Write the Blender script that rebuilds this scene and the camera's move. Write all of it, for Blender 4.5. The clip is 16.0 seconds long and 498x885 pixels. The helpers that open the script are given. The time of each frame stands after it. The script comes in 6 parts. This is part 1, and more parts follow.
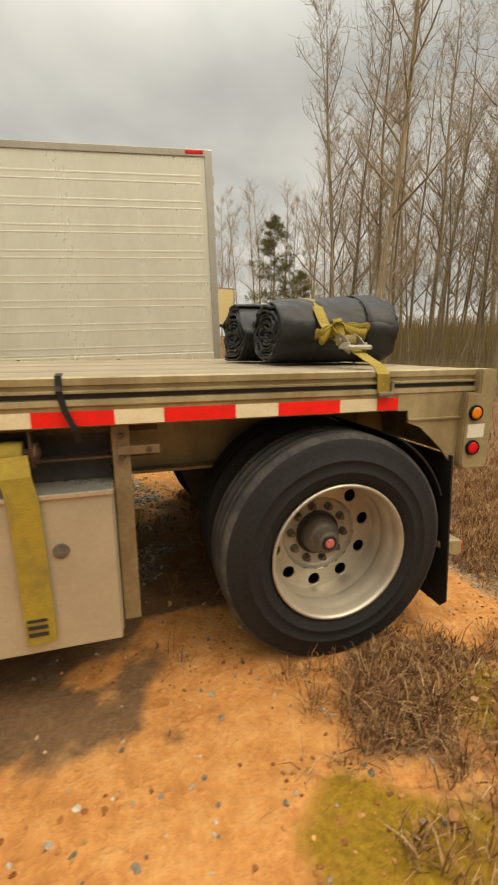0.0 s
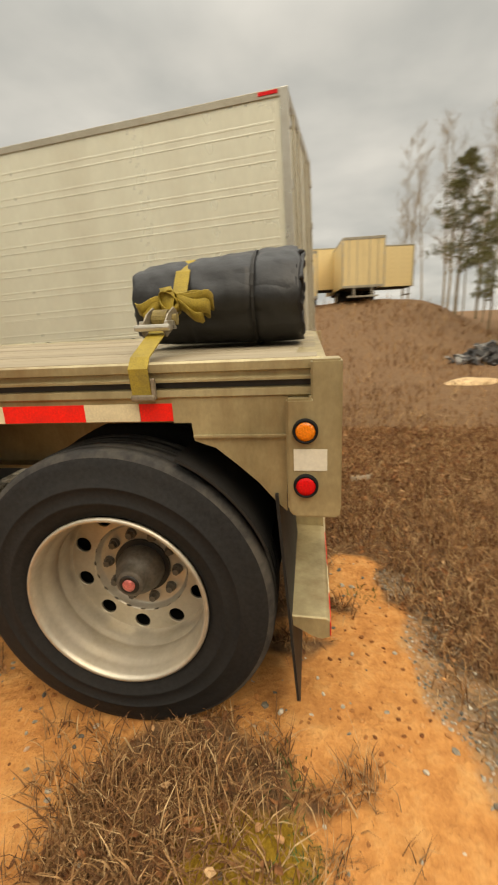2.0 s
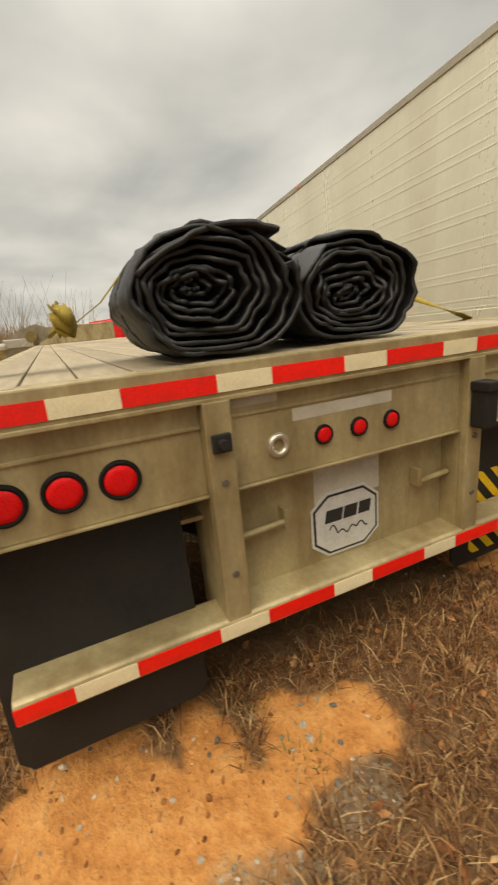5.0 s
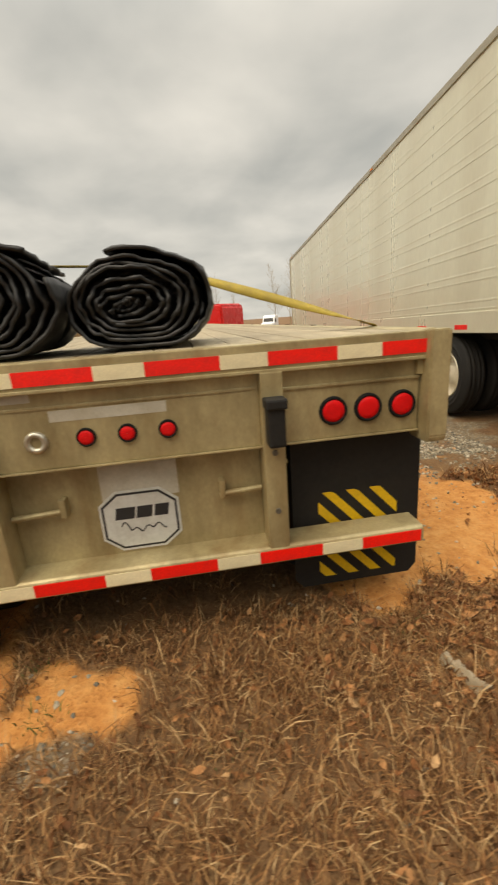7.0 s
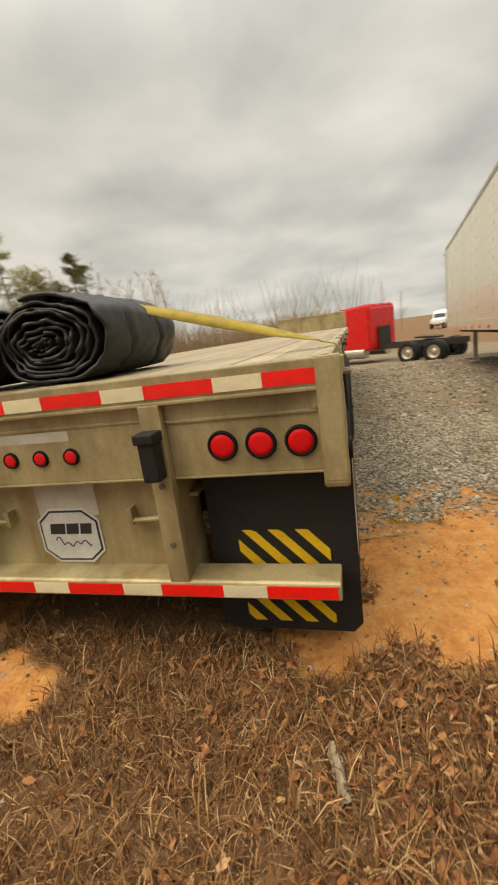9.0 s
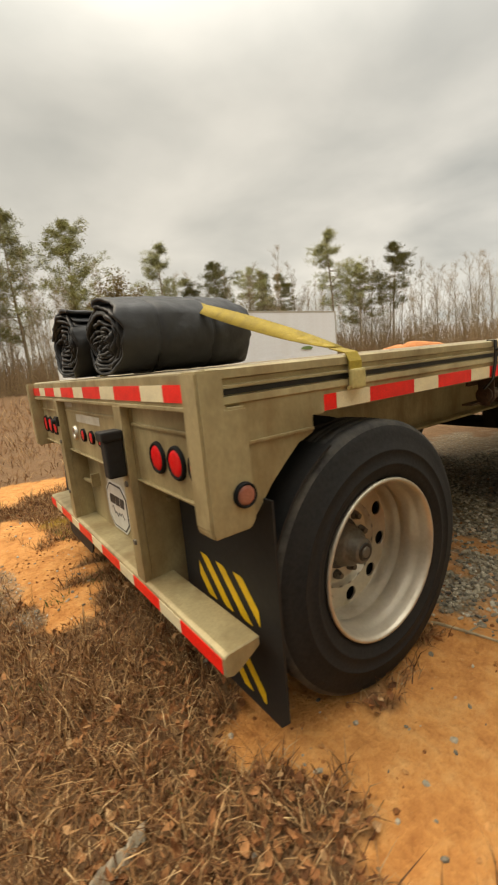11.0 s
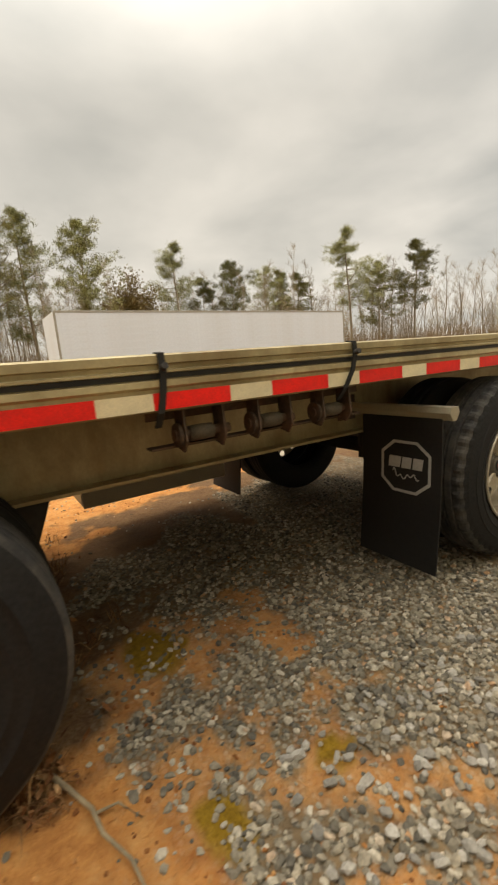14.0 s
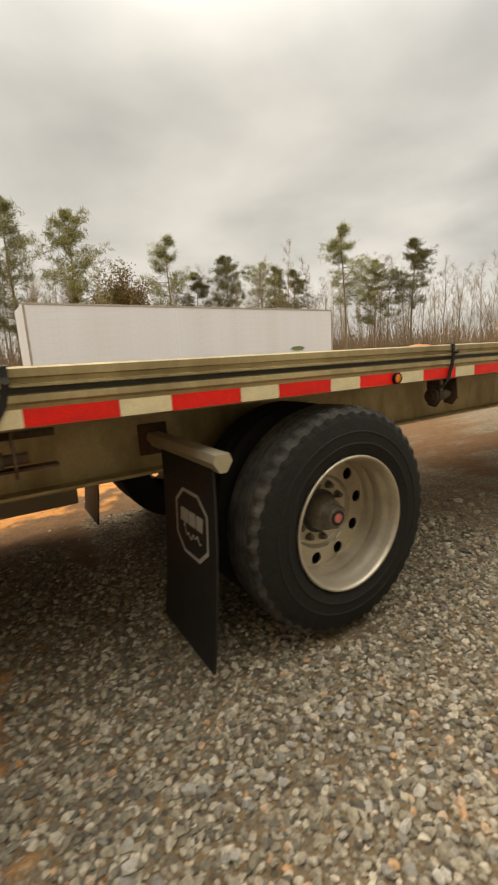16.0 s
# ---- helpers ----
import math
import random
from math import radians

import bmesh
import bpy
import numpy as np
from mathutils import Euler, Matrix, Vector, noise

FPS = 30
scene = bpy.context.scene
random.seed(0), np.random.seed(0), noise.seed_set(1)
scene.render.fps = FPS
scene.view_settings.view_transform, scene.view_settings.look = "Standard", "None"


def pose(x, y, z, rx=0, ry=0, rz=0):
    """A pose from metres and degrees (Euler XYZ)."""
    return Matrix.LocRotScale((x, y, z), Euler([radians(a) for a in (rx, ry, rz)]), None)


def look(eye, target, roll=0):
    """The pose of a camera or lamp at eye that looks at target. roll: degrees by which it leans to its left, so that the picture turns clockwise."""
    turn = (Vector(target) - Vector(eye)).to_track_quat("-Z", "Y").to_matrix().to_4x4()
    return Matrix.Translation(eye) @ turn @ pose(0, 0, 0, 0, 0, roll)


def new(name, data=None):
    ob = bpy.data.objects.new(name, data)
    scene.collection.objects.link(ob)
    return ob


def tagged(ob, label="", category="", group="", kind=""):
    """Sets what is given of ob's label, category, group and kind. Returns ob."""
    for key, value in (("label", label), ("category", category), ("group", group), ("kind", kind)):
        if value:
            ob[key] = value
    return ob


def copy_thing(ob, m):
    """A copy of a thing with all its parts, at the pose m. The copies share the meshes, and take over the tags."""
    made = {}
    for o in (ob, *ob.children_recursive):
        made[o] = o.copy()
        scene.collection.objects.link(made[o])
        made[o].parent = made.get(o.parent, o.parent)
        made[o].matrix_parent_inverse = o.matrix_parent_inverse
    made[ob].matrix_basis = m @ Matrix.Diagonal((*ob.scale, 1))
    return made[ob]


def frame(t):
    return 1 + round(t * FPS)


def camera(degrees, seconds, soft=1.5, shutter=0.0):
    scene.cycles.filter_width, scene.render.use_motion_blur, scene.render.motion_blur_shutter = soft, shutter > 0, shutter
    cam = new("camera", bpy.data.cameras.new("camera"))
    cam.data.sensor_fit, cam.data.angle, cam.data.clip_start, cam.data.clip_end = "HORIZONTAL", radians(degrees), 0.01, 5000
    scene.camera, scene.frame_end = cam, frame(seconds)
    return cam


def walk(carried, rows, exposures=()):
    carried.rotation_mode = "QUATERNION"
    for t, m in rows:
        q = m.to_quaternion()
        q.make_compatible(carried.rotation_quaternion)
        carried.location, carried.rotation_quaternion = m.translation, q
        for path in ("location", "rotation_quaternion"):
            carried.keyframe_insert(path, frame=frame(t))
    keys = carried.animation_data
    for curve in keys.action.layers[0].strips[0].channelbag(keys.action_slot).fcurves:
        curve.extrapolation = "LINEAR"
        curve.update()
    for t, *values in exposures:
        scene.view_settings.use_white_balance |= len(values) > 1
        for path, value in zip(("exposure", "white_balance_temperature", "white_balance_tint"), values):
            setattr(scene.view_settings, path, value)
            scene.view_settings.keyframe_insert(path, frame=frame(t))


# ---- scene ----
cam = camera(61.3, 16.0, soft=2.1, shutter=0.4)
PATH = [
    (0, (-1.614, -1.594, 1.397), (-1.067, 0.28, 0.963), -0.3),
    (0.5, (-1.203, -1.578, 1.373), (-0.773, 0.327, 0.94), -0.6),
    (1, (-0.776, -1.516, 1.393), (-0.471, 0.396, 0.895), -1.0),
    (1.5, (-0.373, -1.373, 1.402), (-0.244, 0.55, 0.866), -1.6),
    (2, (-0.048, -1.191, 1.408), (-0.344, 0.708, 0.855), -2.9),
    (2.5, (0.235, -0.958, 1.425), (-0.611, 0.757, 0.841), -4.4),
    (3, (0.441, -0.619, 1.397), (-0.823, 0.817, 0.813), -4.3),
    (3.2, (0.509, -0.528, 1.397), (-0.866, 0.821, 0.858), -3.8),
    (5.3, (1.278, 0.488, 1.414), (-0.495, 1.223, 0.854), -5.2),
    (5.5, (1.337, 0.601, 1.432), (-0.448, 1.309, 0.871), -4.7),
    (6, (1.454, 0.895, 1.401), (-0.407, 1.378, 0.849), -4.7),
    (6.5, (1.572, 1.203, 1.428), (-0.329, 1.52, 0.894), -4.4),
    (7, (1.613, 1.561, 1.395), (-0.287, 1.82, 0.829), -4.2),
    (7.5, (1.631, 1.876, 1.428), (-0.266, 2.168, 0.867), -4.7),
    (8, (1.629, 2.173, 1.4), (-0.298, 2.294, 0.876), -6.3),
    (8.5, (1.593, 2.441, 1.425), (-0.332, 2.263, 0.913), -7.6),
    (8.7, (1.55, 2.526, 1.412), (-0.363, 2.225, 0.912), -7.7),
    (10.8, (0.68, 3.515, 1.335), (-0.522, 1.963, 0.949), -5.8),
    (11, (0.56, 3.582, 1.315), (-0.572, 1.977, 0.938), -5.4),
    (11.5, (0.27, 3.691, 1.331), (-0.724, 1.994, 0.968), -4.8),
    (12, (0.007, 3.767, 1.307), (-0.87, 2.004, 0.959), -5.2),
    (12.5, (-0.276, 3.848, 1.301), (-1.105, 2.067, 0.924), -5.9),
    (13, (-0.601, 3.869, 1.251), (-1.511, 2.135, 0.844), -6.0),
    (13.5, (-0.895, 3.852, 1.277), (-1.915, 2.183, 0.863), -5.2),
    (14, (-1.168, 3.865, 1.252), (-2.199, 2.191, 0.884), -4.8),
    (14.5, (-1.483, 3.933, 1.275), (-2.453, 2.223, 0.909), -4.4),
    (15, (-1.798, 3.953, 1.256), (-2.778, 2.25, 0.881), -4.0),
    (15.5, (-2.148, 3.963, 1.272), (-3.137, 2.272, 0.868), -3.8),
    (16, (-2.451, 3.962, 1.285), (-3.476, 2.288, 0.901), -3.4),
]
walk(cam, [(t, look(eye, target, roll)) for t, eye, target, roll in PATH], ((0, 0.02, 7500, 10), (8.7, 0.06, 7450, 10), (10.8, 0.13, 7400, 10), (13.5, 0.15, 7400, 11), (16, 0.12, 7350, 12)))

# ---- world, sun, exposure ----
world = bpy.data.worlds.new("overcast_sky")
scene.world = world
world.use_nodes = True
wt = world.node_tree
wt.nodes.clear()


def wn(kind, **sets):
    n = wt.nodes.new(kind)
    for k, v in sets.items():
        setattr(n, k, v)
    return n


SUN_AZ = Vector((0.36, -0.46, 0.81)).normalized()
w_out, w_bg = wn("ShaderNodeOutputWorld"), wn("ShaderNodeBackground")
w_sky = wn("ShaderNodeTexSky", sky_type="NISHITA", sun_disc=False)
w_sky.sun_elevation, w_sky.sun_rotation = math.asin(SUN_AZ.z), math.atan2(SUN_AZ.x, SUN_AZ.y)
w_tc, w_sep = wn("ShaderNodeTexCoord"), wn("ShaderNodeSeparateXYZ")
wt.links.new(w_tc.outputs["Generated"], w_sep.inputs[0])
w_den = wn("ShaderNodeMath", operation="ADD")
w_abs = wn("ShaderNodeMath", operation="ABSOLUTE")
wt.links.new(w_sep.outputs[2], w_abs.inputs[0])
wt.links.new(w_abs.outputs[0], w_den.inputs[0])
w_den.inputs[1].default_value = 0.22
w_com = wn("ShaderNodeCombineXYZ")
for i in (0, 1):
    d = wn("ShaderNodeMath", operation="DIVIDE")
    wt.links.new(w_sep.outputs[i], d.inputs[0])
    wt.links.new(w_den.outputs[0], d.inputs[1])
    wt.links.new(d.outputs[0], w_com.inputs[i])
w_n1 = wn("ShaderNodeTexNoise")
w_n1.inputs["Scale"].default_value, w_n1.inputs["Detail"].default_value = 1.5, 6
w_n1.inputs["Roughness"].default_value, w_n1.inputs["Distortion"].default_value = 0.47, 0.15
wt.links.new(w_com.outputs[0], w_n1.inputs["Vector"])
w_rmp = wn("ShaderNodeValToRGB")
w_rmp.color_ramp.elements[0].position, w_rmp.color_ramp.elements[0].color = 0.28, (0.505, 0.545, 0.562, 1)
w_rmp.color_ramp.elements[1].position, w_rmp.color_ramp.elements[1].color = 0.72, (0.985, 1.0, 0.99, 1)
wt.links.new(w_n1.outputs[0], w_rmp.inputs[0])
# brighter and warmer low down on the sun's side
w_dot = wn("ShaderNodeVectorMath", operation="DOT_PRODUCT")
wt.links.new(w_tc.outputs["Generated"], w_dot.inputs[0])
w_dot.inputs[1].default_value = (-0.25, -0.96, 0.12)
w_gl = wn("ShaderNodeMapRange")
w_gl.inputs["From Min"].default_value, w_gl.inputs["From Max"].default_value = 0.55, 1.0
w_gl.inputs["To Min"].default_value, w_gl.inputs["To Max"].default_value = 0.0, 0.25
wt.links.new(w_dot.outputs["Value"], w_gl.inputs[0])
w_glow = wn("ShaderNodeMix", data_type="RGBA", blend_type="MIX")
w_glow.inputs["B"].default_value = (0.98, 0.93, 0.81, 1)
wt.links.new(w_gl.outputs[0], w_glow.inputs["Factor"])
wt.links.new(w_rmp.outputs[0], w_glow.inputs["A"])
# a little of the blue sky above the cloud shows through
w_scale = wn("ShaderNodeVectorMath", operation="SCALE")
w_scale.inputs["Scale"].default_value = 0.07
wt.links.new(w_sky.outputs[0], w_scale.inputs[0])
w_mix = wn("ShaderNodeMix", data_type="RGBA")
w_mix.inputs["Factor"].default_value = 0.93
wt.links.new(w_scale.outputs[0], w_mix.inputs["A"])
wt.links.new(w_glow.outputs["Result"], w_mix.inputs["B"])
wt.links.new(w_mix.outputs["Result"], w_bg.inputs["Color"])
# an overcast sky is brightest overhead
w_zen = wn("ShaderNodeMapRange", interpolation_type="SMOOTHSTEP")
w_zen.inputs["From Min"].default_value, w_zen.inputs["From Max"].default_value = 0.45, 0.95
w_zen.inputs["To Min"].default_value, w_zen.inputs["To Max"].default_value = 0.80, 3.7
wt.links.new(w_sep.outputs[2], w_zen.inputs[0])
wt.links.new(w_zen.outputs[0], w_bg.inputs["Strength"])
wt.links.new(w_bg.outputs[0], w_out.inputs[0])

sun = new("sun", bpy.data.lights.new("sun", "SUN"))
sun.data.energy, sun.data.angle, sun.data.color = 1.5, radians(40), (1.0, 0.86, 0.66)
sun.matrix_basis = look((0, 0, 0), -SUN_AZ)


# ---- materials ----
def material(name, color, rough=0.6, metal=0.0, vary=0.25, grain=60.0, blotch=3.0, bump=0.15, dirt=None, dirt_amount=0.35,
             stretch=(1, 1, 1), spec=0.5, sheen=0.0, per_object=0.0):
    """Base colour broken by a fine grain and by large stains, with fine relief."""
    m = bpy.data.materials.new(name)
    m.use_nodes = True
    nt = m.node_tree
    b = nt.nodes["Principled BSDF"]
    L = nt.links.new
    tc = nt.nodes.new("ShaderNodeTexCoord")
    mp = nt.nodes.new("ShaderNodeMapping")
    mp.inputs["Scale"].default_value = stretch
    L(tc.outputs["Object"], mp.inputs["Vector"])
    n1, n2 = nt.nodes.new("ShaderNodeTexNoise"), nt.nodes.new("ShaderNodeTexNoise")
    n1.inputs["Scale"].default_value, n1.inputs["Detail"].default_value = grain, 4
    n2.inputs["Scale"].default_value, n2.inputs["Detail"].default_value = blotch, 6
    n2.inputs["Roughness"].default_value = 0.65
    L(mp.outputs[0], n1.inputs["Vector"])
    L(mp.outputs[0], n2.inputs["Vector"])
    r1 = nt.nodes.new("ShaderNodeMapRange")
    r1.inputs["From Min"].default_value, r1.inputs["From Max"].default_value = 0.3, 0.7
    r1.inputs["To Min"].default_value, r1.inputs["To Max"].default_value = 1 - vary, 1 + vary
    L(n1.outputs[0], r1.inputs[0])
    mul = nt.nodes.new("ShaderNodeMix")
    mul.data_type, mul.blend_type = "RGBA", "MULTIPLY"
    mul.inputs["Factor"].default_value = 1
    mul.inputs["A"].default_value = (*color, 1)
    L(r1.outputs[0], mul.inputs["B"])
    r2 = nt.nodes.new("ShaderNodeMapRange")
    r2.inputs["From Min"].default_value, r2.inputs["From Max"].default_value = 0.42, 0.72
    r2.inputs["To Min"].default_value, r2.inputs["To Max"].default_value = 0, dirt_amount
    L(n2.outputs[0], r2.inputs[0])
    mx = nt.nodes.new("ShaderNodeMix")
    mx.data_type = "RGBA"
    L(r2.outputs[0], mx.inputs["Factor"])
    L(mul.outputs["Result"], mx.inputs["A"])
    mx.inputs["B"].default_value = (*(dirt or tuple(c * 0.5 for c in color)), 1)
    col = mx.outputs["Result"]
    if per_object:
        oi = nt.nodes.new("ShaderNodeObjectInfo")
        r3 = nt.nodes.new("ShaderNodeMapRange")
        r3.inputs["To Min"].default_value, r3.inputs["To Max"].default_value = 1 - per_object, 1 + per_object
        L(oi.outputs["Random"], r3.inputs[0])
        m3 = nt.nodes.new("ShaderNodeMix")
        m3.data_type, m3.blend_type = "RGBA", "MULTIPLY"
        m3.inputs["Factor"].default_value = 1
        L(col, m3.inputs["A"])
        L(r3.outputs[0], m3.inputs["B"])
        col = m3.outputs["Result"]
    L(col, b.inputs["Base Color"])
    rr = nt.nodes.new("ShaderNodeMapRange")
    rr.inputs["To Min"].default_value, rr.inputs["To Max"].default_value = max(rough - 0.15, 0.03), min(rough + 0.2, 1)
    L(n2.outputs[0], rr.inputs[0])
    L(rr.outputs[0], b.inputs["Roughness"])
    b.inputs["Metallic"].default_value = metal
    b.inputs["Specular IOR Level"].default_value = spec
    if bump:
        bp = nt.nodes.new("ShaderNodeBump")
        bp.inputs["Strength"].default_value, bp.inputs["Distance"].default_value = bump, 0.004
        L(n1.outputs[0], bp.inputs["Height"])
        L(bp.outputs[0], b.inputs["Normal"])
    return m


def streaked(m, scale, color, share):
    """Rusty runs of water down a surface, laid over its base colour."""
    nt = m.node_tree
    b = nt.nodes["Principled BSDF"]
    src = b.inputs["Base Color"].links[0].from_socket
    tc, mp, n, r, mx = (nt.nodes.new("ShaderNode" + k) for k in ("TexCoord", "Mapping", "TexNoise", "MapRange", "Mix"))
    mp.inputs["Scale"].default_value = scale
    n.inputs["Scale"].default_value, n.inputs["Detail"].default_value, n.inputs["Roughness"].default_value = 1.0, 5, 0.6
    r.inputs["From Min"].default_value, r.inputs["From Max"].default_value, r.inputs["To Max"].default_value = 0.50, 0.74, share
    mx.data_type = "RGBA"
    nt.links.new(tc.outputs["Object"], mp.inputs["Vector"])
    nt.links.new(mp.outputs[0], n.inputs["Vector"])
    nt.links.new(n.outputs[0], r.inputs[0])
    nt.links.new(r.outputs[0], mx.inputs["Factor"])
    nt.links.new(src, mx.inputs["A"])
    mx.inputs["B"].default_value = (*color, 1)
    nt.links.new(mx.outputs["Result"], b.inputs["Base Color"])
    return m


M_alu = streaked(material("weathered_aluminium", (0.43, 0.355, 0.195), 0.42, 0.3, 0.08, 90, 3.2, 0.06, (0.17, 0.125, 0.055), 0.9, (1, 1, 0.6)), (6, 6, 1.3), (0.20, 0.115, 0.040), 0.6)
M_alu_bright = material("bright_aluminium", (0.58, 0.55, 0.47), 0.28, 0.75, 0.06, 70, 5, 0.04, (0.30, 0.25, 0.17), 0.35)
M_rim = material("polished_rim", (0.54, 0.485, 0.385), 0.36, 0.55, 0.05, 60, 6, 0.03, (0.28, 0.22, 0.14), 0.5)
M_hub = material("dusty_steel_hub", (0.16, 0.145, 0.12), 0.55, 0.5, 0.2, 80, 12, 0.15, (0.10, 0.07, 0.04), 0.5)
M_tyre = material("tyre_rubber", (0.016, 0.0155, 0.015), 0.72, 0, 0.25, 70, 5, 0.25, (0.030, 0.026, 0.021), 0.35, spec=0.22)
M_tread = material("worn_tread_rubber", (0.030, 0.028, 0.026), 0.85, 0, 0.4, 45, 7, 0.5, (0.13, 0.115, 0.09), 0.65)
M_rubber = material("black_rubber", (0.012, 0.0115, 0.011), 0.6, 0, 0.2, 50, 4, 0.15, (0.034, 0.028, 0.020), 0.4, spec=0.35)
M_black = material("black_vinyl_strip", (0.013, 0.012, 0.011), 0.45, 0, 0.2, 40, 5, 0.1, (0.05, 0.04, 0.03), 0.25)
M_red = material("red_reflective_strip", (0.90, 0.010, 0.006), 0.40, 0, 0.12, 160, 9, 0.05, (0.42, 0.015, 0.012), 0.5, per_object=0.12)
M_white = material("white_reflective_strip", (0.76, 0.67, 0.44), 0.4, 0, 0.08, 160, 9, 0.05, (0.40, 0.34, 0.21), 0.45, per_object=0.06)
M_lens = material("red_lamp_lens", (0.74, 0.005, 0.008), 0.42, 0, 0.35, 260, 8, 0.5, (0.36, 0.006, 0.006), 0.4, spec=0.25)
M_amber = material("amber_lamp_lens", (0.86, 0.22, 0.008), 0.18, 0, 0.25, 220, 8, 0.35, (0.6, 0.14, 0.01), 0.3, spec=0.7)
M_oldsteel = material("dull_ratchet_steel", (0.30, 0.26, 0.19), 0.5, 0.5, 0.2, 60, 12, 0.15, (0.14, 0.09, 0.05), 0.6)
M_oldweb_strap = material("grimy_yellow_webbing", (0.24, 0.18, 0.05), 0.85, 0, 0.3, 200, 14, 0.4, (0.09, 0.06, 0.03), 0.7)
M_yellow = material("yellow_webbing", (0.33, 0.235, 0.022), 0.75, 0, 0.25, 260, 14, 0.4, (0.17, 0.125, 0.03), 0.75)
M_stripe = material("yellow_paint", (0.74, 0.46, 0.012), 0.5, 0, 0.1, 60, 6, 0.08, (0.40, 0.24, 0.02), 0.4)
M_tarp = material("black_vinyl_tarp", (0.017, 0.017, 0.0175), 0.46, 0, 0.25, 22, 6, 0.8, (0.026, 0.025, 0.023), 0.5, spec=0.38)
M_deck = material("weathered_deck_plank", (0.34, 0.28, 0.185), 0.7, 0.1, 0.18, 40, 2.5, 0.3, (0.17, 0.125, 0.075), 0.65, (0.12, 1, 1), per_object=0.14)
M_sign = material("sign_plate", (0.66, 0.68, 0.66), 0.35, 0.3, 0.06, 60, 6, 0.03, (0.35, 0.31, 0.24), 0.4)
M_ink = material("dark_print", (0.02, 0.02, 0.022), 0.5, 0, 0.1, 60, 6, 0)
M_sticker = material("pale_sticker", (0.50, 0.47, 0.39), 0.55, 0, 0.07, 80, 7, 0.03, (0.34, 0.29, 0.2), 0.6)
# white trailer panels with the yellow light on them put into the base colour
M_warmlit = material("cream_trailer_paint", (0.80, 0.64, 0.33), 0.5, 0, 0.05, 12, 0.7, 0, (0.55, 0.42, 0.22), 0.4)
M_van = material("white_van_panel", (0.77, 0.75, 0.60), 0.27, 0.35, 0.03, 30, 0.8, 0.03, (0.58, 0.53, 0.40), 0.55, (1, 1, 0.4), spec=0.5)
M_toolbox = material("dull_sheet_aluminium", (0.45, 0.405, 0.29), 0.42, 0.35, 0.05, 60, 3, 0.04, (0.30, 0.25, 0.17), 0.4)
M_vantrim = material("van_trim_aluminium", (0.46, 0.42, 0.33), 0.4, 0.6, 0.08, 40, 3, 0.05, (0.25, 0.2, 0.13), 0.5)
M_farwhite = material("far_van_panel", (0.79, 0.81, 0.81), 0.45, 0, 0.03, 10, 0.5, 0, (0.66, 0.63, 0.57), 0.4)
M_dark = material("dark_underbody_steel", (0.030, 0.027, 0.023), 0.7, 0.2, 0.3, 30, 5, 0.2, (0.07, 0.05, 0.03), 0.5)
M_rust = material("rusty_winch_steel", (0.075, 0.050, 0.032), 0.75, 0.3, 0.35, 60, 8, 0.3, (0.14, 0.06, 0.025), 0.6)
M_redpaint = material("red_truck_paint", (0.62, 0.012, 0.012), 0.25, 0, 0.04, 20, 1.5, 0.0, (0.45, 0.01, 0.01), 0.3)
M_bark = material("grey_brown_bark", (0.30, 0.235, 0.14), 0.9, 0, 0.35, 14, 2, 0.6, (0.09, 0.07, 0.05), 0.6, (1, 1, 0.2), per_object=0.25)
M_twig = material("twig_bark", (0.36, 0.275, 0.165), 0.9, 0, 0.3, 8, 1, 0.2, (0.12, 0.085, 0.055), 0.5, per_object=0.25)
M_pine = material("pine_needles", (0.20, 0.195, 0.065), 0.75, 0, 0.45, 5, 0.7, 0.0, (0.24, 0.21, 0.07), 0.7, per_object=0.3)
M_oakleaf = material("brown_oak_leaves", (0.27, 0.20, 0.075), 0.8, 0, 0.4, 6, 0.8, 0.0, (0.20, 0.15, 0.055), 0.6)
M_bush = material("olive_undergrowth", (0.38, 0.28, 0.10), 0.8, 0, 0.4, 6, 0.8, 0.0, (0.22, 0.15, 0.055), 0.6, per_object=0.3)


# ---- mesh helpers ----
def finish(ob, mat, smooth=False):
    ob.data.materials.append(mat)
    if smooth:
        ob.data.polygons.foreach_set("use_smooth", [True] * len(ob.data.polygons))
    return ob


def part(name, bm, mat, parent=None, label="", smooth=False):
    """Links a bmesh as one mesh object, under a thing or a part."""
    me = bpy.data.meshes.new(name)
    bm.normal_update()
    bm.to_mesh(me)
    bm.free()
    ob = finish(new(name, me), mat, smooth)
    if parent is not None:
        ob.parent = parent
        ob.matrix_parent_inverse = Matrix.Identity(4)
    if label:
        tagged(ob, label)
    return ob


def again(ob, parent, m):
    """One more piece that shares the mesh of ob."""
    o = new(ob.name.split(".")[0], ob.data)
    o.parent = parent
    o.matrix_basis = m
    return o


def thing(name, label, category, m=None, group="", kind=""):
    ob = new(name)
    ob.empty_display_size = 0.1
    if m is not None:
        ob.matrix_basis = m
    return tagged(ob, label, category, group, kind)


def add_box(bm, lo, hi, bevel=0.0):
    lo, hi = Vector(lo), Vector(hi)
    b = bmesh.new()
    bmesh.ops.create_cube(b, size=1, matrix=Matrix.Translation((lo + hi) / 2) @ Matrix.Diagonal((*(hi - lo), 1)))
    if bevel:
        bmesh.ops.bevel(b, geom=b.edges[:], offset=bevel, segments=2, affect="EDGES", profile=0.6)
    me = bpy.data.meshes.new("tmp")
    b.to_mesh(me)
    b.free()
    bm.from_mesh(me)
    bpy.data.meshes.remove(me)
    return bm


def box(lo, hi, bevel=0.0):
    return add_box(bmesh.new(), lo, hi, bevel)


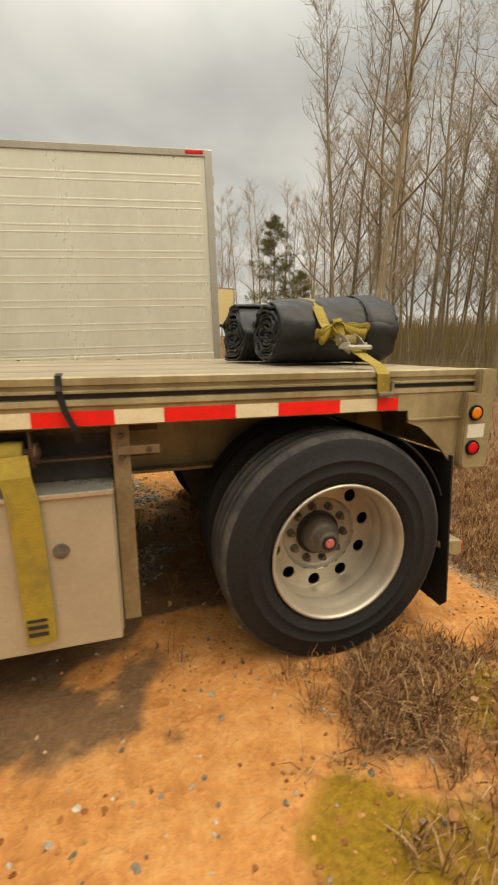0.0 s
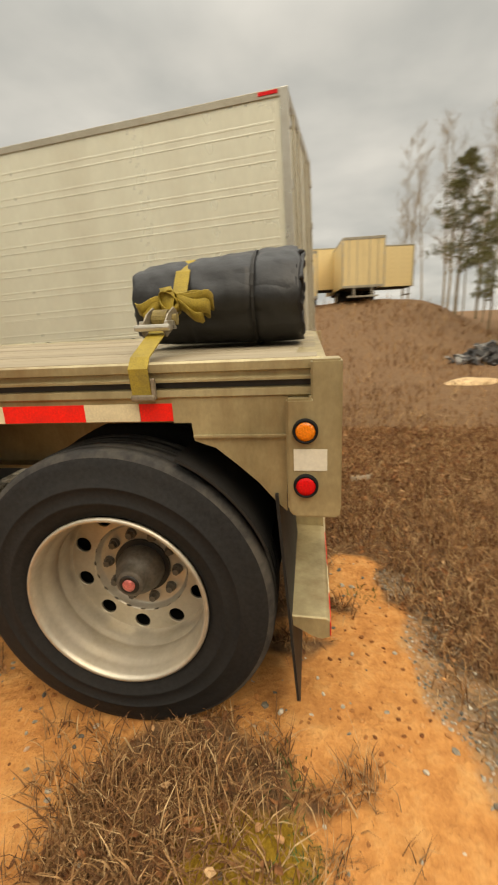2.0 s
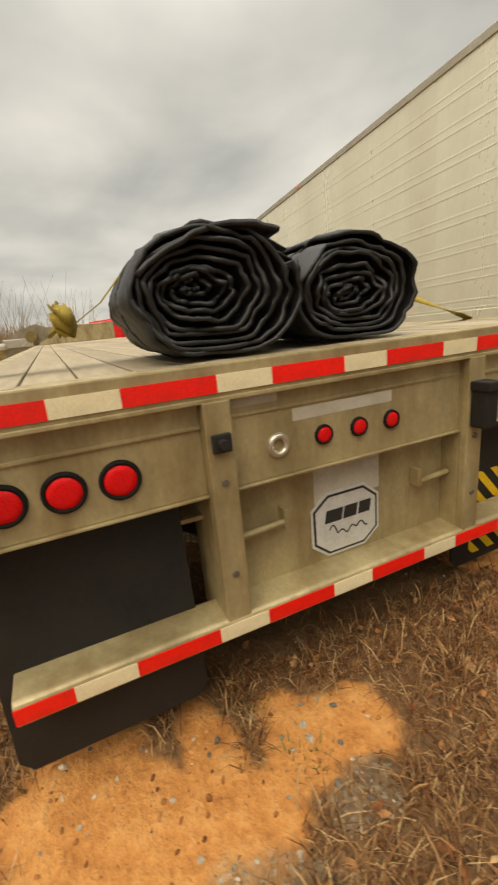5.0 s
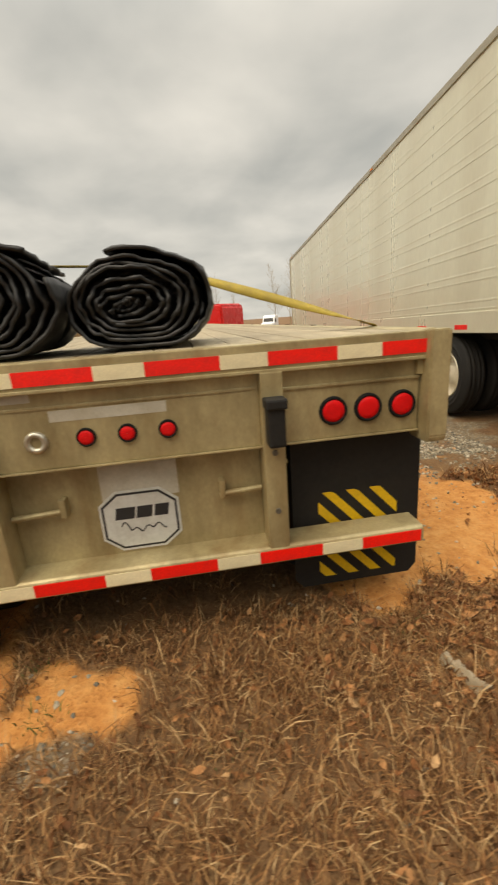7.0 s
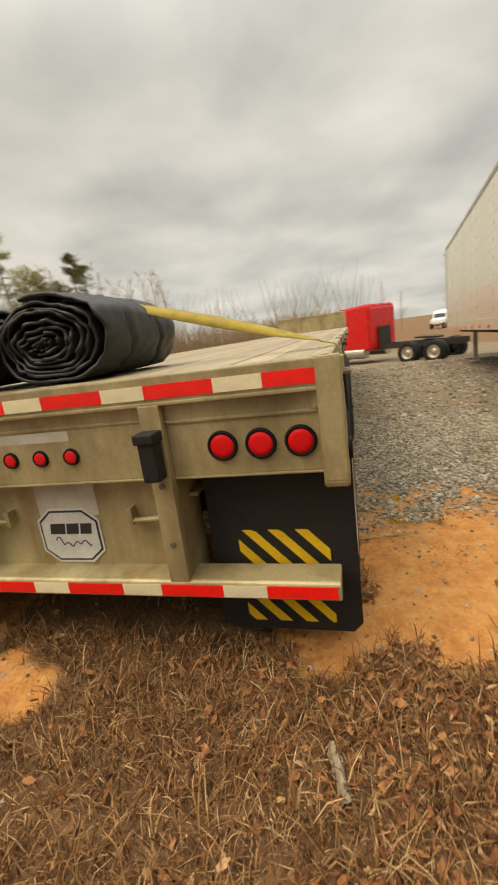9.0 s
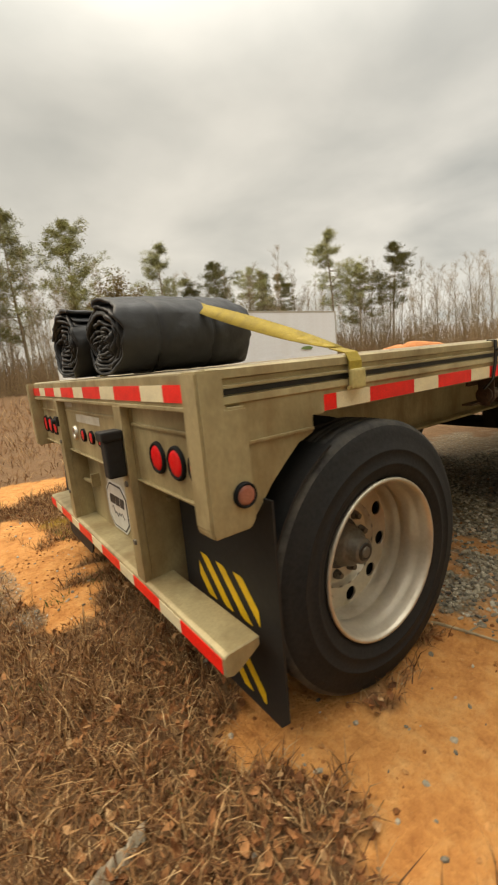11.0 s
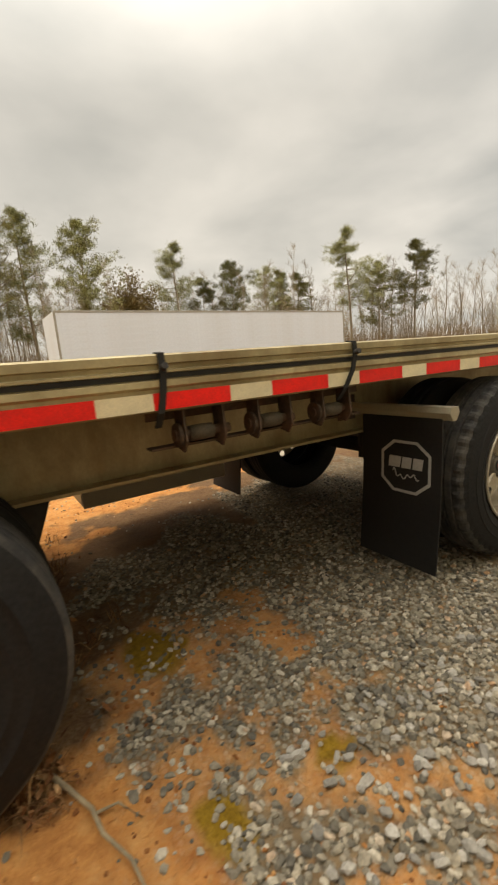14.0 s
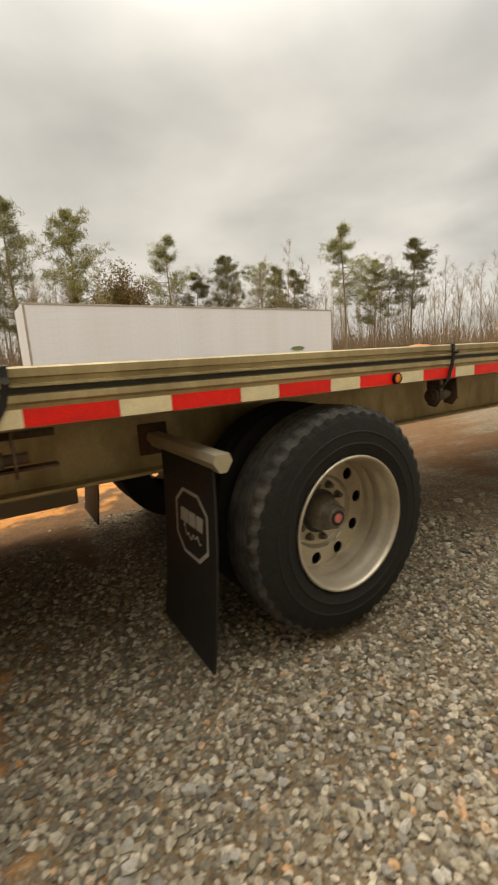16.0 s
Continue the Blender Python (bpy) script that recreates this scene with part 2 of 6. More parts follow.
def add_rod(bm, p, q, r, r2=None, seg=10, caps=True):
    p, q = Vector(p), Vector(q)
    z = (q - p).normalized()
    a = z.orthogonal().normalized()
    c = z.cross(a)
    rings = []
    for at, rad in ((p, r), (q, r if r2 is None else r2)):
        rings.append([bm.verts.new(at + (a * math.cos(t) + c * math.sin(t)) * rad) for t in (2 * math.pi * i / seg for i in range(seg))])
    for i in range(seg):
        bm.faces.new((rings[0][i], rings[0][(i + 1) % seg], rings[1][(i + 1) % seg], rings[1][i]))
    if caps:
        bm.faces.new(rings[0][::-1])
        bm.faces.new(rings[1])
    return bm


def rod(p, q, r, r2=None, seg=12):
    return add_rod(bmesh.new(), p, q, r, r2, seg)


def add_poly(bm, pts, vec):
    """An outline (points in order) pushed out along vec."""
    vec = Vector(vec)
    a = [bm.verts.new(p) for p in pts]
    b = [bm.verts.new(Vector(p) + vec) for p in pts]
    bm.faces.new(a[::-1])
    bm.faces.new(b)
    n = len(pts)
    for i in range(n):
        bm.faces.new((a[i], a[(i + 1) % n], b[(i + 1) % n], b[i]))
    bmesh.ops.recalc_face_normals(bm, faces=bm.faces[:])
    return bm


def poly(pts, vec):
    return add_poly(bmesh.new(), pts, vec)


def lathe(profile, seg=64, axis="y", wave=None):
    """Turns (radius, offset) pairs about an axis through the origin. wave(i, k): change of radius at ring point i, segment k."""
    bm = bmesh.new()
    rows = []
    for i, (r, o) in enumerate(profile):
        row = []
        for k in range(seg):
            t = 2 * math.pi * k / seg
            rr = r + (wave(i, k) if wave else 0)
            row.append(bm.verts.new((rr * math.cos(t), o, rr * math.sin(t)) if axis == "y" else (o, rr * math.cos(t), rr * math.sin(t))))
        rows.append(row)
    for a, b in zip(rows, rows[1:]):
        for k in range(seg):
            bm.faces.new((a[k], a[(k + 1) % seg], b[(k + 1) % seg], b[k]))
    bmesh.ops.recalc_face_normals(bm, faces=bm.faces[:])
    return bm


def add_band(bm, pts, side, w, thick):
    """A strap: a band of width w along side, through pts."""
    side = Vector(side)
    rows = []
    for i, p in enumerate(pts):
        p = Vector(p)
        d = (Vector(pts[min(i + 1, len(pts) - 1)]) - Vector(pts[max(i - 1, 0)])).normalized()
        n = d.cross(side).normalized() * thick
        rows.append([bm.verts.new(v) for v in (p - side * w / 2, p + side * w / 2, p + side * w / 2 + n, p - side * w / 2 + n)])
    for a, b in zip(rows, rows[1:]):
        for k in range(4):
            bm.faces.new((a[k], a[(k + 1) % 4], b[(k + 1) % 4], b[k]))
    bm.faces.new(rows[0][::-1])
    bm.faces.new(rows[-1])
    bmesh.ops.recalc_face_normals(bm, faces=bm.faces[:])
    return bm


def raw_mesh(name, verts, faces, mat, smooth=False):
    me = bpy.data.meshes.new(name)
    me.from_pydata(verts, [], faces)
    return finish(new(name, me), mat, smooth)


# ---- ground ----
def smooth(a, b, v):
    t = min(1.0, max(0.0, (v - a) / (b - a)))
    return t * t * (3 - 2 * t)


def fbm(x, y, s, o=0.0, octaves=3):
    v, amp = 0.0, 1.0
    for k in range(octaves):
        v += amp * noise.noise((x * s + o, y * s - o, o * 1.7))
        s, amp = s * 2.1, amp * 0.5
    return v


def ground_base(x, y):
    """The lie of the land: flat at the trailer, falling ahead of it, rising behind the parked van."""
    s = -x - 2.5
    fall = 0.0 if s < -3 else 0.0265 * (math.log1p(math.exp(min(s, 30))) if s < 30 else s)
    fall = min(fall, 0.75)
    rise = (1.5 + 1.1 * math.exp(-((x - 4) / 8) ** 2)) * smooth(8, 34, y) * smooth(-12, 0, x)
    rise *= 1 - 0.92 * smooth(0.24, 0.42, x / max(y, 1.0))
    return -0.050 - fall + rise + 0.6 * smooth(14, 40, -y)


BLOBS_CLAY = ((-2.0, 2.6, 0.75, 1.0), (-1.9, -0.75, 1.35, 0.62), (-1.15, 0.0, 0.5, 0.5), (0.1, 0.22, 0.5, 0.45), (0.42, -0.62, 0.55, 0.62), (-0.02, 0.55, 0.30, 0.16), (0.16, 0.99, 0.16, 0.10), (0.25, 0.40, 0.32, 0.36), (-0.9, 0.3, 1.0, 0.30), (0.22, 1.12, 0.16, 0.10),
              (-0.75, 3.0, 0.75, 0.48), (-0.45, 3.55, 0.75, 0.35), (-1.5, 2.85, 0.55, 0.35), (-1.2, 3.5, 0.5, 0.35), (-1.9, -0.6, 0.5, 0.5), (0.35, -2.3, 1.5, 0.6), (-1.75, 3.05, 0.4, 0.22),
              (0.1, 0.85, 0.25, 0.15), (-0.30, 2.52, 0.24, 0.34), (-0.45, 2.80, 0.30, 0.25), (-1.62, 3.42, 0.5, 0.34), (-1.1, 3.1, 0.5, 0.4), (-3.5, -1.8, 2.0, 1.4))
BLOBS_GRAVEL = ((-2.15, 2.5, 0.95, 1.4), (-1.95, 1.5, 0.7, 0.8), (-2.6, 1.6, 0.9, 1.2), (-5.0, 3.2, 2.7, 2.2), (-4.5, 1.2, 2.6, 1.4), (-9.0, 4.0, 4.5, 3.6), (-14.0, 4.0, 6.0, 6.0), (-2.7, 3.6, 0.7, 1.0), (0.50, 0.46, 0.13, 0.48), (0.62, -0.06, 0.14, 0.32), (0.40, 0.93, 0.13, 0.22), (-3.4, 3.2, 1.2, 1.5), (-20.0, 2.0, 9.0, 12.0),
                (-2.9, 2.4, 0.8, 1.4), (-3.5, 4.3, 2.2, 0.8))
BLOBS_MOSS = ((-0.85, -0.95, 0.28, 0.30), (-0.28, -0.42, 0.22, 0.22), (-1.62, 2.05, 0.16, 0.22), (-1.55, 2.95, 0.10, 0.16), (-0.1, -0.75, 0.2, 0.2), (-1.98, 2.95, 0.10, 0.07), (-1.2, -1.3, 0.4, 0.35), (-1.02, -0.72, 0.20, 0.24))


def blobs(x, y, rows, wobble, o):
    best = 0.0
    n = fbm(x, y, 2.6, o, 4) * wobble
    for cx, cy, rx, ry in rows:
        d = math.hypot((x - cx) / rx, (y - cy) / ry) + n
        best = max(best, 1 - smooth(0.72, 1.12, d))
    return best


def zones(x, y):
    """Shares of clay, gravel and moss at a place; the rest is dead grass and leaves."""
    g = blobs(x, y, BLOBS_GRAVEL, 0.42, 3.1)
    if -3.2 < x < -0.9 and y > 1.4:
        g *= 0.30 + 0.70 * smooth(-0.30, 0.18, fbm(x, y, 3.4, 20.0, 4) + (-x - 2.02) * 0.60)
    if x > 0:
        g *= 0.5
    g = max(g, blobs(x, y, ((-2.95, 3.5, 0.75, 0.9), (-3.3, 2.9, 0.6, 0.9)), 0.25, 3.1))
    c = blobs(x, y, BLOBS_CLAY, 0.48, 7.7)
    mo = blobs(x, y, BLOBS_MOSS, 0.45, 12.3)
    return c, g, mo


def ground_z(x, y):
    r = math.hypot(x + 1, y - 1)
    rough_here = 0.018 * fbm(x, y, 1.1, 1.0) + 0.007 * fbm(x, y, 5.0, 5.0)
    return ground_base(x, y) + rough_here * (1 if r < 12 else 2.2)


def axis_steps(fine_lo, fine_hi, step, far):
    xs = list(np.arange(fine_lo, fine_hi, step))
    v, s = fine_hi, step
    while v < far:
        xs.append(v)
        s *= 1.22
        v += s
    xs.append(far)
    v, s = fine_lo - step, step
    while v > -far:
        xs.insert(0, v)
        s *= 1.22
        v -= s
    xs.insert(0, -far)
    return xs


gx, gy = axis_steps(-6.0, 2.6, 0.05, 700), axis_steps(-2.6, 5.2, 0.05, 700)
g_verts, g_mask = [], []
for y in gy:
    for x in gx:
        near = abs(x) < 40 and abs(y) < 40
        g_verts.append((x, y, ground_z(x, y)))
        c, g, mo = zones(x, y) if near else (0.0, 0.0, 0.0)
        g_mask.append((c, g, mo, 1.0))
nx, ny = len(gx), len(gy)
g_faces = [(j * nx + i, j * nx + i + 1, (j + 1) * nx + i + 1, (j + 1) * nx + i) for j in range(ny - 1) for i in range(nx - 1)]


def ground_material():
    m = bpy.data.materials.new("earth_clay_gravel")
    m.use_nodes = True
    nt = m.node_tree
    b = nt.nodes["Principled BSDF"]
    L = nt.links.new
    tc = nt.nodes.new("ShaderNodeTexCoord")

    def nz(scale, detail=5, rough=0.6):
        n = nt.nodes.new("ShaderNodeTexNoise")
        n.inputs["Scale"].default_value, n.inputs["Detail"].default_value, n.inputs["Roughness"].default_value = scale, detail, rough
        L(tc.outputs["Object"], n.inputs["Vector"])
        return n.outputs[0]

    def ramp(src, stops):
        r = nt.nodes.new("ShaderNodeValToRGB")
        els = r.color_ramp.elements
        while len(els) < len(stops):
            els.new(0.5)
        for e, (p, c) in zip(els, stops):
            e.position, e.color = p, (*c, 1)
        L(src, r.inputs[0])
        return r.outputs[0]

    def mix(f, a, c):
        n = nt.nodes.new("ShaderNodeMix")
        n.data_type = "RGBA"
        L(f, n.inputs["Factor"])
        L(a, n.inputs["A"])
        L(c, n.inputs["B"])
        return n.outputs["Result"]

    def sharpen(v, wobble, lo, hi):
        add = nt.nodes.new("ShaderNodeMath")
        add.operation = "MULTIPLY_ADD"
        L(wobble, add.inputs[0])
        add.inputs[1].default_value = 0.7
        L(v, add.inputs[2])
        r = nt.nodes.new("ShaderNodeMapRange")
        r.inputs["From Min"].default_value, r.inputs["From Max"].default_value = lo, hi
        L(add.outputs[0], r.inputs[0])
        return r.outputs[0]

    at = nt.nodes.new("ShaderNodeAttribute")
    at.attribute_name = "zone"
    sep = nt.nodes.new("ShaderNodeSeparateColor")
    L(at.outputs["Color"], sep.inputs[0])
    mid, fine, big, tiny = nz(9, 6), nz(45, 6, 0.7), nz(1.6, 6), nz(140, 4, 0.7)
    straw = ramp(fine, ((0.25, (0.055, 0.032, 0.017)), (0.5, (0.15, 0.088, 0.043)), (0.8, (0.30, 0.19, 0.095))))
    straw2 = ramp(mid, ((0.3, (0.12, 0.055, 0.023)), (0.7, (0.25, 0.14, 0.062))))
    grass = mix(big, straw, straw2)
    clay = ramp(mid, ((0.25, (0.25, 0.080, 0.020)), (0.5, (0.58, 0.266, 0.082)), (0.78, (0.75, 0.455, 0.18))))
    clay2 = ramp(fine, ((0.3, (0.33, 0.115, 0.028)), (0.7, (0.66, 0.305, 0.085))))
    clay = mix(tiny, clay, clay2)
    vor = nt.nodes.new("ShaderNodeTexVoronoi")
    vor.inputs["Scale"].default_value = 48
    L(tc.outputs["Object"], vor.inputs["Vector"])
    stone = ramp(vor.outputs["Color"], ((0.1, (0.085, 0.073, 0.055)), (0.5, (0.20, 0.172, 0.125)), (0.9, (0.38, 0.33, 0.25))))
    soil = ramp(mid, ((0.3, (0.13, 0.090, 0.052)), (0.7, (0.27, 0.185, 0.10))))
    chip = nt.nodes.new("ShaderNodeMapRange")
    chip.inputs["From Min"].default_value, chip.inputs["From Max"].default_value = 0.62, 0.40
    L(vor.outputs["Distance"], chip.inputs[0])
    gravel = mix(chip.outputs[0], soil, stone)
    moss = ramp(fine, ((0.3, (0.17, 0.095, 0.006)), (0.7, (0.34, 0.200, 0.017))))
    col = mix(sharpen(sep.outputs[0], mid, 0.50, 1.10), grass, clay)
    col = mix(sharpen(sep.outputs[1], fine, 0.50, 1.10), col, gravel)
    col = mix(sharpen(sep.outputs[2], mid, 0.70, 1.35), col, moss)
    L(col, b.inputs["Base Color"])
    b.inputs["Roughness"].default_value, b.inputs["Specular IOR Level"].default_value = 0.92, 0.25
    bp, bp2 = nt.nodes.new("ShaderNodeBump"), nt.nodes.new("ShaderNodeBump")
    bp.inputs["Strength"].default_value, bp.inputs["Distance"].default_value = 0.6, 0.02
    bp2.inputs["Strength"].default_value, bp2.inputs["Distance"].default_value = 0.5, 0.01
    L(fine, bp.inputs["Height"])
    bp0 = nt.nodes.new("ShaderNodeBump")
    bp0.inputs["Strength"].default_value, bp0.inputs["Distance"].default_value = 0.7, 0.06
    L(mid, bp0.inputs["Height"])
    L(bp0.outputs[0], bp.inputs["Normal"])
    lump = nt.nodes.new("ShaderNodeMath")
    lump.operation = "MULTIPLY"
    L(chip.outputs[0], lump.inputs[0])
    L(sep.outputs[1], lump.inputs[1])
    L(lump.outputs[0], bp2.inputs["Height"])
    L(bp.outputs[0], bp2.inputs["Normal"])
    L(bp2.outputs[0], b.inputs["Normal"])
    return m


ground = raw_mesh("ground", g_verts, g_faces, ground_material(), True)
col_layer = ground.data.color_attributes.new("zone", "FLOAT_COLOR", "POINT")
col_layer.data.foreach_set("color", np.array(g_mask, dtype=np.float32).ravel())
tagged(ground, "orange clay, grey gravel and dead brown grass, uneven", "ground", kind="structure")

# ---- the flatbed trailer: rear end at x = 0, headboard at x = -14.6, from y = 0 to y = 2.59 ----
WIDE, LONG, DECK = 2.59, 14.6, 1.302
trailer = thing("flatbed_trailer", "weathered aluminium flatbed trailer parked on clay and gravel", "trailer")
n_boards = 16
bw = (WIDE - 0.16) / n_boards
plank = part("deck_plank", box((-LONG + 0.05, 0.003, -0.035), (-0.03, bw - 0.003, 0), 0.003), M_deck, trailer)
plank.matrix_basis = pose(0, 0.08, DECK)
for i in range(1, n_boards):
    again(plank, trailer, pose(0, 0.08 + i * bw, DECK - random.uniform(0, 0.004)))


def side_rail(sign, y0):
    """sign: +1 for the side at y = WIDE. The outline lies in y, z and runs along the trailer."""
    o = lambda d, z: (-LONG, y0 + sign * d, z)
    pts = [o(-0.08, 1.300), o(-0.01, 1.306), o(0.0, 1.300), o(0.0, 1.276), o(-0.012, 1.272), o(-0.012, 1.258), o(0.004, 1.254),
           o(0.004, 1.247), o(-0.016, 1.245), o(-0.016, 1.226), o(0.004, 1.224), o(0.006, 1.204), o(-0.004, 1.196), o(-0.006, 1.128),
           o(-0.02, 1.122), o(-0.08, 1.122)]
    rail = part("side_rail", poly(pts, (LONG - 0.02, 0, 0)), M_alu, trailer)
    part("groove_strip", box((-LONG + 0.2, y0 + sign * (-0.013) - 0.002, 1.228), (-0.05, y0 + sign * (-0.013) + 0.002, 1.244)), M_black, rail, "black rubber strip in the groove")
    return rail


rail_l, rail_r = side_rail(-1, 0.0), side_rail(1, WIDE)
tape_red = part("reflective_strip", box((-0.1395, -0.0015, -0.027), (0.1395, 0.0015, 0.027)), M_red, rail_l, "red reflective strip")
tape_white = part("reflective_strip", box((-0.089, -0.0015, -0.027), (0.089, 0.0015, 0.027)), M_white, rail_l, "white reflective strip")
tape_short = part("reflective_strip", box((-0.06, -0.0015, -0.027), (0.06, 0.0015, 0.027)), M_red, rail_l, "short red reflective strip")
used = set()


def stick(ob, rail, m):
    if ob.name in used:
        return tagged(again(ob, rail, m), ob["label"])
    used.add(ob.name)
    ob.parent, ob.matrix_basis = rail, m
    return ob


for rail, y, start in ((rail_l, 0.003, -0.444), (rail_r, WIDE - 0.003, -0.402)):
    stick(tape_short, rail, pose(start - 0.06, y, 1.157))
    x = start - 0.122
    while x > -LONG + 0.5:
        stick(tape_white, rail, pose(x - 0.089, y, 1.157))
        stick(tape_red, rail, pose(x - 0.178 - 0.1395, y, 1.157))
        x -= 0.4575

# rear frame
rear_beam = part("rear_beam", add_box(box((-0.10, 0.05, 1.196), (-0.004, WIDE - 0.05, 1.300), 0.006), (-0.09, 0.05, 1.186), (0.004, WIDE - 0.05, 1.200), 0.003), M_alu, trailer)
y = WIDE - 0.05
widths = [(0.196, tape_red), (0.186, tape_white)] + [(0.281, tape_red), (0.186, tape_white)] * 6
for w, ob in widths:
    w = min(w, y - 0.055)
    if w < 0.03:
        break
    o = stick(ob, rear_beam, pose(0.0, y - w / 2, 1.240, 0, 0, 90) @ Matrix.Diagonal((w / (0.279 if ob is tape_red else 0.178), 1, 1, 1)))
    y -= w
for y0, y1, nm in ((-0.035, 0.055, "corner_post"), (WIDE - 0.055, WIDE + 0.035, "corner_post")):
    bm = poly([(-0.12, y0, 0.86), (-0.10, y0, 0.835), (0.028, y0, 0.835), (0.036, y0, 0.86), (0.036, y0, 1.302), (-0.05, y0, 1.302), (-0.05, y0, 1.195), (-0.12, y0, 1.195)], (0, y1 - y0, 0))
    bmesh.ops.bevel(bm, geom=bm.edges[:], offset=0.006, segments=2, affect="EDGES")
    part(nm, bm, M_alu, trailer)
for y0, sgn in ((0.0, 1), (WIDE, -1)):
    pts = [(-0.46, y0, 1.124), (-0.405, y0, 1.124), (-0.40, y0, 1.068), (-0.335, y0, 1.045), (-0.27, y0, 0.99), (-0.21, y0, 0.935), (-0.16, y0, 0.875), (-0.125, y0, 0.84),
           (-0.115, y0, 1.21), (-0.46, y0, 1.21)]
    sp = part("side_plate", poly(pts, (0, sgn * 0.012, 0)), M_alu, trailer)
    part("plate_rib", box((-0.40, y0 - sgn * 0.006 - 0.004, 1.078), (-0.12, y0 - sgn * 0.006 + 0.004, 1.088), 0.002), M_alu, sp)
for a, b in ((0.06, 0.70), (1.93, WIDE - 0.06)):
    bm = box((-0.055, a, 0.885), (-0.040, b, 1.19), 0.003)
    lp = part("lamp_panel", bm, M_alu, trailer)
    part("panel_lip", box((-0.055, a, 0.876), (-0.025, b, 0.884), 0.002), M_alu, lp)
    part("panel_rib", box((-0.0395, a, 1.105), (-0.030, b, 1.118), 0.003), M_alu, lp)
bm = box((-0.055, 0.79, 0.885), (-0.040, 1.84, 1.19), 0.003)
lp = part("lamp_panel", bm, M_alu, trailer)
part("panel_lip", box((-0.055, 0.79, 0.876), (-0.025, 1.84, 0.884), 0.002), M_alu, lp)
part("panel_rib", box((-0.0395, 0.80, 1.120), (-0.034, 1.82, 1.132), 0.002), M_alu, lp)
for a, b in ((0.70, 0.79), (1.84, 1.93)):
    bm = box((-0.03, a, 0.36), (0.006, b, 1.19), 0.005)
    add_box(bm, (-0.25, a, 0.36), (-0.03, a + 0.012, 1.18))
    add_box(bm, (-0.25, b - 0.012, 0.36), (-0.03, b, 1.18))
    part("bumper_upright", bm, M_alu, trailer)
bm = box((-0.135, 0.79, 0.40), (-0.120, 1.84, 0.90), 0.003)
part("recessed_panel", bm, M_alu, trailer)
prof = [(-0.13, 0.03, 0.435), (-0.005, 0.03, 0.430), (0.010, 0.03, 0.420), (0.010, 0.03, 0.352), (-0.02, 0.03, 0.342), (-0.05, 0.03, 0.352), (-0.13, 0.03, 0.400)]
bm = poly(prof, (0, WIDE - 0.06, 0))
bmesh.ops.bevel(bm, geom=bm.edges[:], offset=0.004, segments=1, affect="EDGES")
bumper = part("rear_bumper", bm, M_alu, trailer, "aluminium step bumper")
y, red = 0.03, True
for w in (0.165, 0.187, 0.283, 0.187, 0.284, 0.187, 0.283, 0.187, 0.283, 0.187, 0.283, 0.187):
    w = min(w, WIDE - 0.035 - y)
    if w < 0.02:
        break
    ob = tape_red if red else tape_white
    stick(ob, bumper, pose(0.011, y + w / 2, 0.386, 0, 0, 90) @ Matrix.Diagonal((w / (0.279 if red else 0.178), 1, 1.0, 1)))
    y, red = y + w, not red


M_bezel = material("black_lamp_rim", (0.008, 0.008, 0.008), 0.7, 0, 0.15, 60, 9, 0.1, (0.02, 0.017, 0.013), 0.3, spec=0.15)


def round_lamp(place, radius, mat, turn, parent=trailer, label="", name="lamp"):
    """A round lamp that looks along -y before its turn."""
    bez = part(name, lathe([(radius * 0.86, 0.0), (radius * 0.90, -0.012), (radius * 1.04, -0.014), (radius * 1.12, -0.008), (radius * 1.15, 0.004)], 32), M_bezel, parent, label, True)
    bez.matrix_basis = pose(*place, 0, 0, turn)
    part("lens", lathe([(0.0005, -0.0125), (radius * 0.5, -0.0122), (radius * 0.84, -0.0112), (radius * 0.93, -0.004)], 32), mat, bez, "", True)
    return bez


for y in (0.134, 0.287, 0.440, 2.150, 2.303, 2.456):
    round_lamp((-0.040, y, 1.000), 0.054, M_lens, 90, label="round red tail lamp with black rubber rim")
for y in (1.153, 1.310, 1.466):
    round_lamp((-0.040, y, 0.998), 0.033, M_lens, 90, label="small round red marker lamp")
for z, mt, lb in ((1.104, M_amber, "round amber side lamp"), (0.939, M_lens, "round red side lamp")):
    round_lamp((-0.066, -0.036, z), 0.032, mt, 0, label=lb)
M_dimlens = material("faded_red_lens", (0.30, 0.10, 0.065), 0.3, 0, 0.2, 200, 9, 0.3, (0.45, 0.22, 0.14), 0.5)
round_lamp((-0.082, WIDE + 0.036, 0.944), 0.034, M_dimlens, 180, label="faded red side lamp with dark rim")

